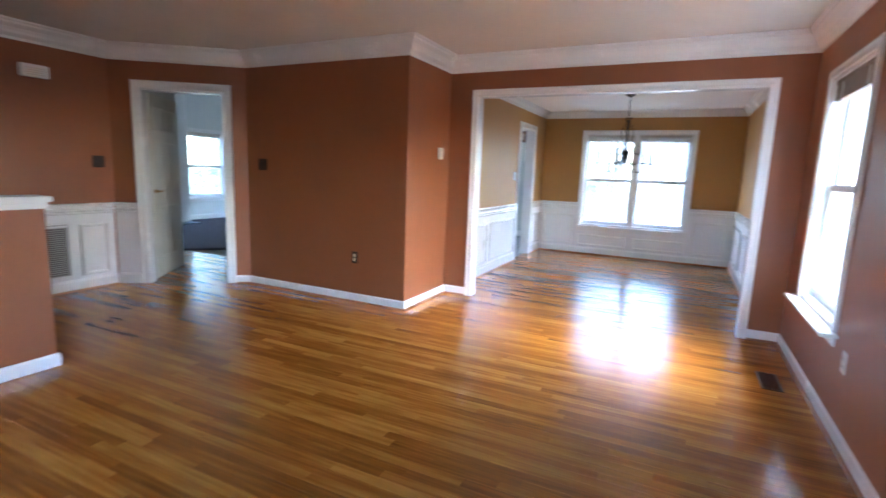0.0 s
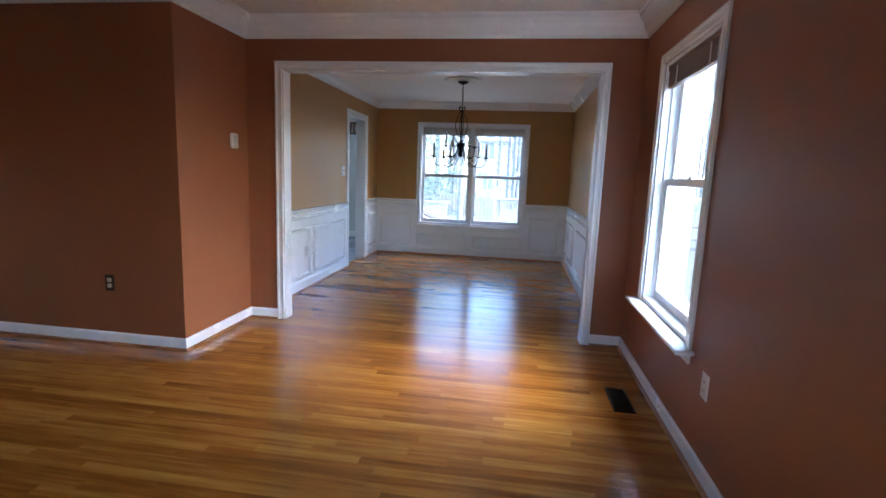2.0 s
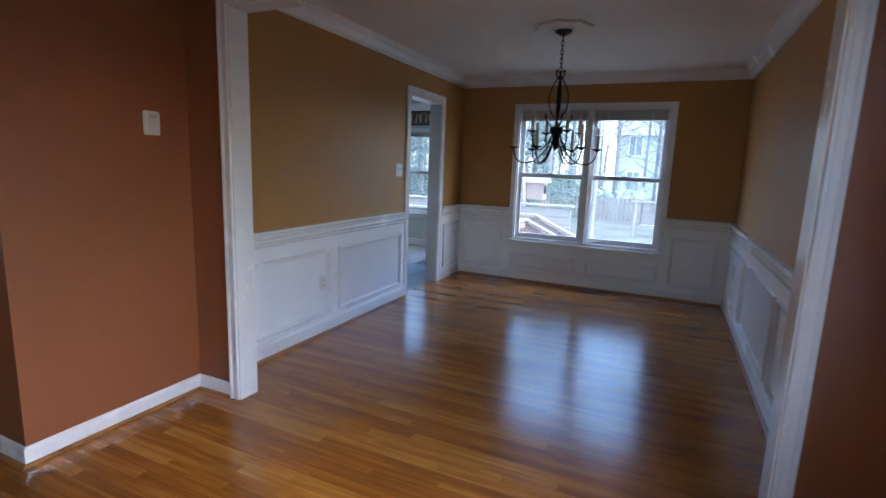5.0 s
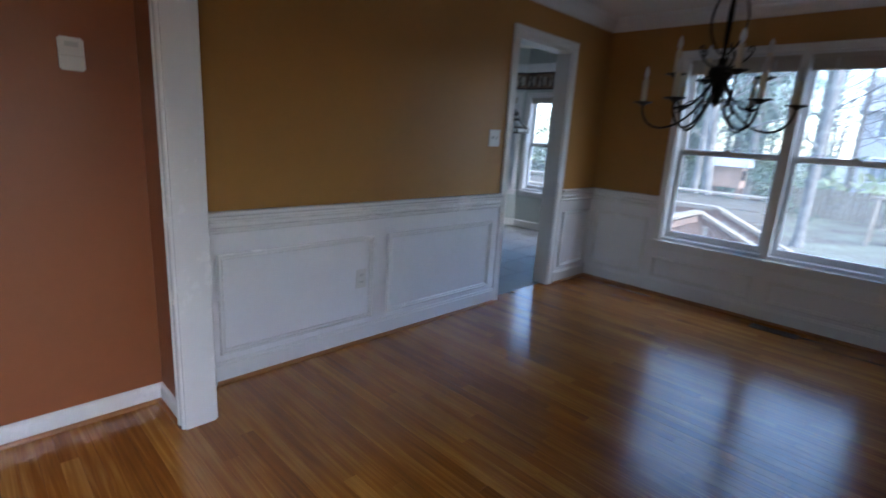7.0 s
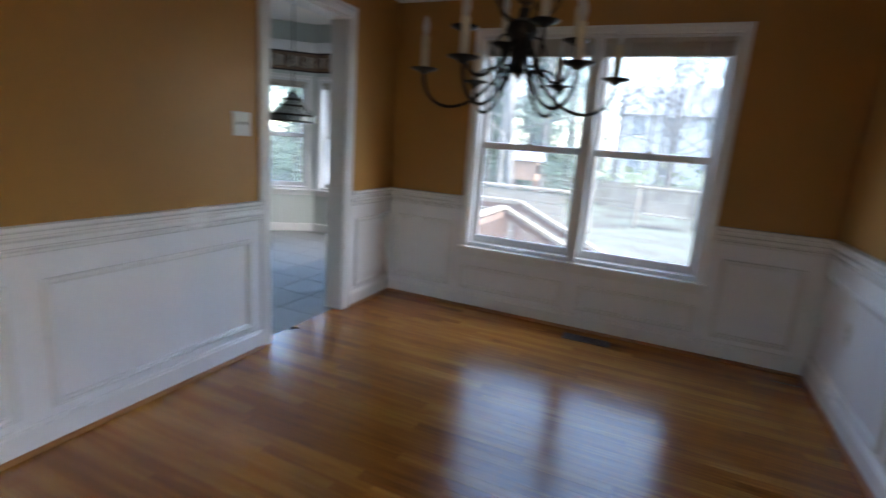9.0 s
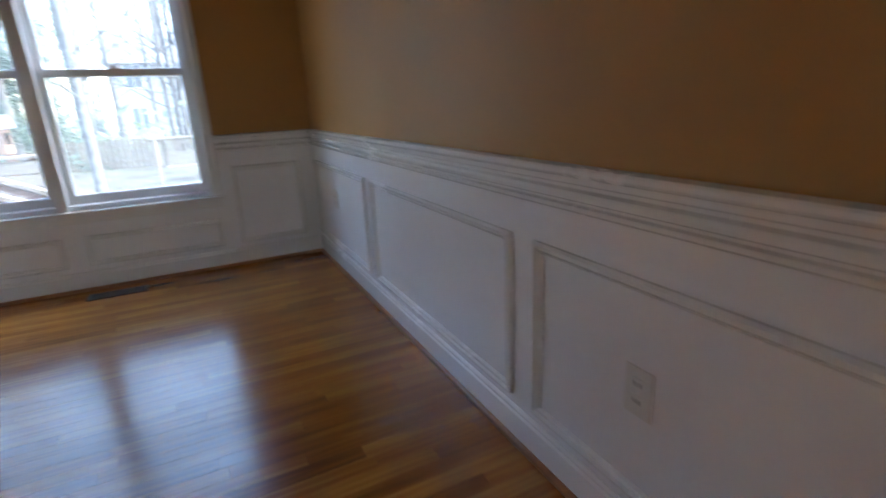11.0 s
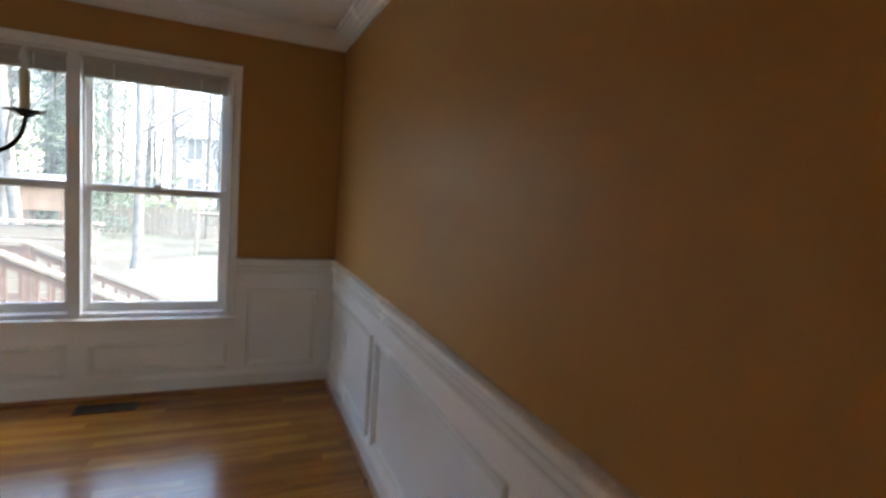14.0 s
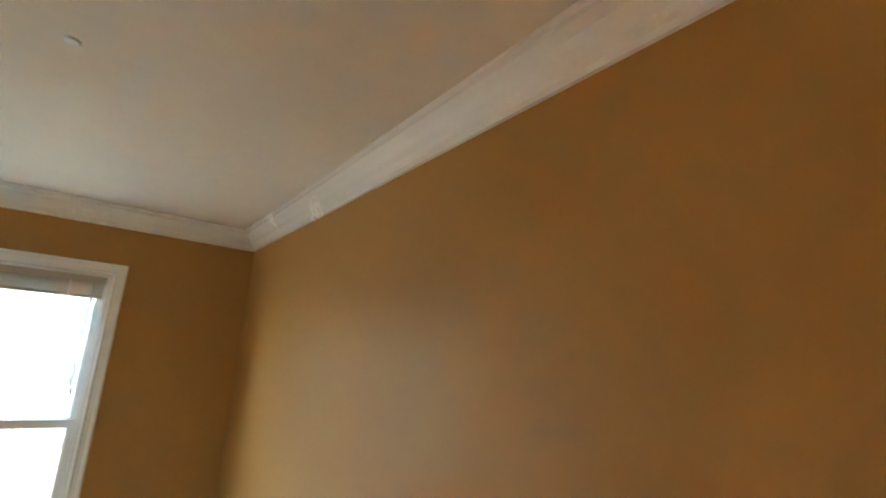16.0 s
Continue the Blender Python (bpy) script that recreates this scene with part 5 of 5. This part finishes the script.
# pale garden bench frame
bn = tagged(root("garden_swing", (-0.9, 17.6, GZ)), "pale wooden garden swing frame on the lawn", "garden swing")
for x in (-1.8, 0.0):
    for s in (-0.55, 0.55):
        part("leg", tube(bmesh.new(), [(x, 17.6 + s, GZ - 0.05), (x, 17.6 + s * 0.25, GZ + 1.25)], 0.05, 6), M_DECKGREY, bn)
part("top_bar", tube(bmesh.new(), [(-1.95, 17.6, GZ + 1.27), (0.15, 17.6, GZ + 1.27)], 0.055, 7), M_DECKGREY, bn)
part("seat", boxes((-1.6, -0.2, 17.4, 17.8, GZ + 0.40, GZ + 0.45), (-1.6, -0.2, 17.80, 17.84, GZ + 0.45, GZ + 0.85)), M_DECKGREY, bn)
part("hanger", boxes((-1.58, -1.56, 17.6, 17.62, GZ + 0.45, GZ + 1.25), (-0.24, -0.22, 17.6, 17.62, GZ + 0.45, GZ + 1.25)), M_IRON, bn)


def house(x0, x1, y0, y1, h, label):
    r = tagged(root("neighbour_house", ((x0 + x1) / 2, y0, GZ)), label, "house")
    part("wall", boxes((x0, x1, y0, y1, GZ - 0.3, GZ + h)), M_HOUSE, r)
    bm = bmesh.new()
    ym = (y0 + y1) / 2
    v = [bm.verts.new(c) for c in ((x0 - 0.4, y0 - 0.4, GZ + h), (x1 + 0.4, y0 - 0.4, GZ + h), (x1 + 0.4, y1 + 0.4, GZ + h), (x0 - 0.4, y1 + 0.4, GZ + h), (x0 - 0.4, ym, GZ + h + 2.6), (x1 + 0.4, ym, GZ + h + 2.6))]
    for f in ((0, 1, 5, 4), (2, 3, 4, 5), (0, 4, 3), (1, 2, 5), (0, 3, 2, 1)):
        bm.faces.new([v[i] for i in f])
    part("roof", bm, M_ROOF, r)
    n = int((x1 - x0) / 2.4)
    for z in (1.0, 3.7):
        for k in range(n):
            x = x0 + 0.9 + k * 2.4
            w = part("window", boxes((x - 0.08, x + 0.98, y0 - 0.05, y0 - 0.001, GZ + z - 0.08, GZ + z + 1.48)), M_TRIM, r)
            part("pane", boxes((x, x + 0.42, y0 - 0.06, y0 - 0.051, GZ + z, GZ + z + 1.4), (x + 0.48, x + 0.9, y0 - 0.06, y0 - 0.051, GZ + z, GZ + z + 1.4)), M_WINDARK, w)


house(-4.8, 7.0, 40.0, 49.0, 5.2, "pale two-storey neighbouring house behind bare trees")

# ---------------------------------------------------------------- floors in pieces, last
fl = structure(part("floor", boxes((-8.6, 0.05, YS - 0.05, 3.95, -0.06, -0.012)), M_SUB), "varnished amber oak strip floor, glossy", "floor")
PW, GAP, PT = 0.0572, 0.0006, 0.012


def plank_data(length):
    h = (PW - GAP) / 2
    sec = [(-h, -PT), (-h, 0.0), (h, 0.0), (h, -PT)]
    vs = [(x, y, z) for x in (0.0, length - GAP) for y, z in sec]
    fs = [(i + 4, i + 5, i + 1, i) for i in range(3)] + [(0, 1, 2, 3), (7, 6, 5, 4)]
    return vs, fs


rng = random.Random(12)
shared = {}
loose_v, loose_f = [], []
count = 0
row = 0
y = YS + PW / 2
while y < YF - 0.002:
    if y > YB:
        spans = [(XL - 0.002 if not (KD["y0"] < y < KD["y1"]) else XL - 0.06, XD + 0.002)]
    elif y > YN:
        spans = [(XB - 0.02, XR)] if y > 0 else [(XB - 0.02, XR), (-8.5, -5.0)]
        if y > 0:
            spans = [(OP0 - 0.02, OP1 + 0.02), (-8.5, -5.6)]
    elif y > -3.2:
        spans = [(-8.5, XR)] if y > -2.2 else [(XW, XR)]
    else:
        spans = [(XW, XR)]
    for s0, s1 in spans:
        x = s0 - rng.uniform(0.0, 0.9)
        while x < s1 - 0.02:
            L = rng.choice((0.35, 0.5, 0.65, 0.8, 0.95, 1.15, 1.35, 1.6))
            a, b = max(x, s0), min(x + L, s1)
            x += L
            if b - a < 0.06:
                continue
            whole = abs((b - a) - L) < 1e-6
            if whole and -1.05 < y < 3.05 and a > -3.2 and count < 298:
                if L not in shared:
                    vs, fs = plank_data(L)
                    me = bpy.data.meshes.new("plank")
                    me.from_pydata(vs, [], fs)
                    me.materials.append(M_PLANK)
                    shared[L] = me
                ob = new("plank", shared[L])
                ob.location = (a, y, 0)
                ob.parent = fl
                count += 1
            else:
                vs, fs = plank_data(b - a)
                o = len(loose_v)
                loose_v += [(vx + a, vy + y, vz) for vx, vy, vz in vs]
                loose_f += [tuple(i + o for i in f) for f in fs]
    y += PW
me = bpy.data.meshes.new("planks")
me.from_pydata(loose_v, [], loose_f)
me.materials.append(M_PLANKS)
ob = new("planks", me)
ob.parent = fl
ob["kind"] = "stuff"

kf = structure(part("floor_kitchen", boxes((-7.4, KX + 0.075, 1.3, 5.45, -0.05, -0.006)), M_GROUT), "pale grey stone tile floor", "floor")
bm = boxes((0, 0.328, 0, 0.328, -0.006, 0.0), bevel=0.001)
tile_ob = part("tile", bm, M_TILE, kf)
tile_me = tile_ob.data
first = True
for i in range(13):
    for j in range(12):
        x, y = KX + 0.075 - 0.331 * (i + 1), 1.31 + 0.331 * j
        if y > 3.62 and (x > KX - 0.62 - (y - 3.97) * 0.37 or (x < -5.3 and y > 5.2 + (x + 5.2) * 0.84)):
            continue
        ob = tile_ob if first else new("tile", tile_me)
        first = False
        ob.parent = kf
        ob.location = (x, y, 0.0)
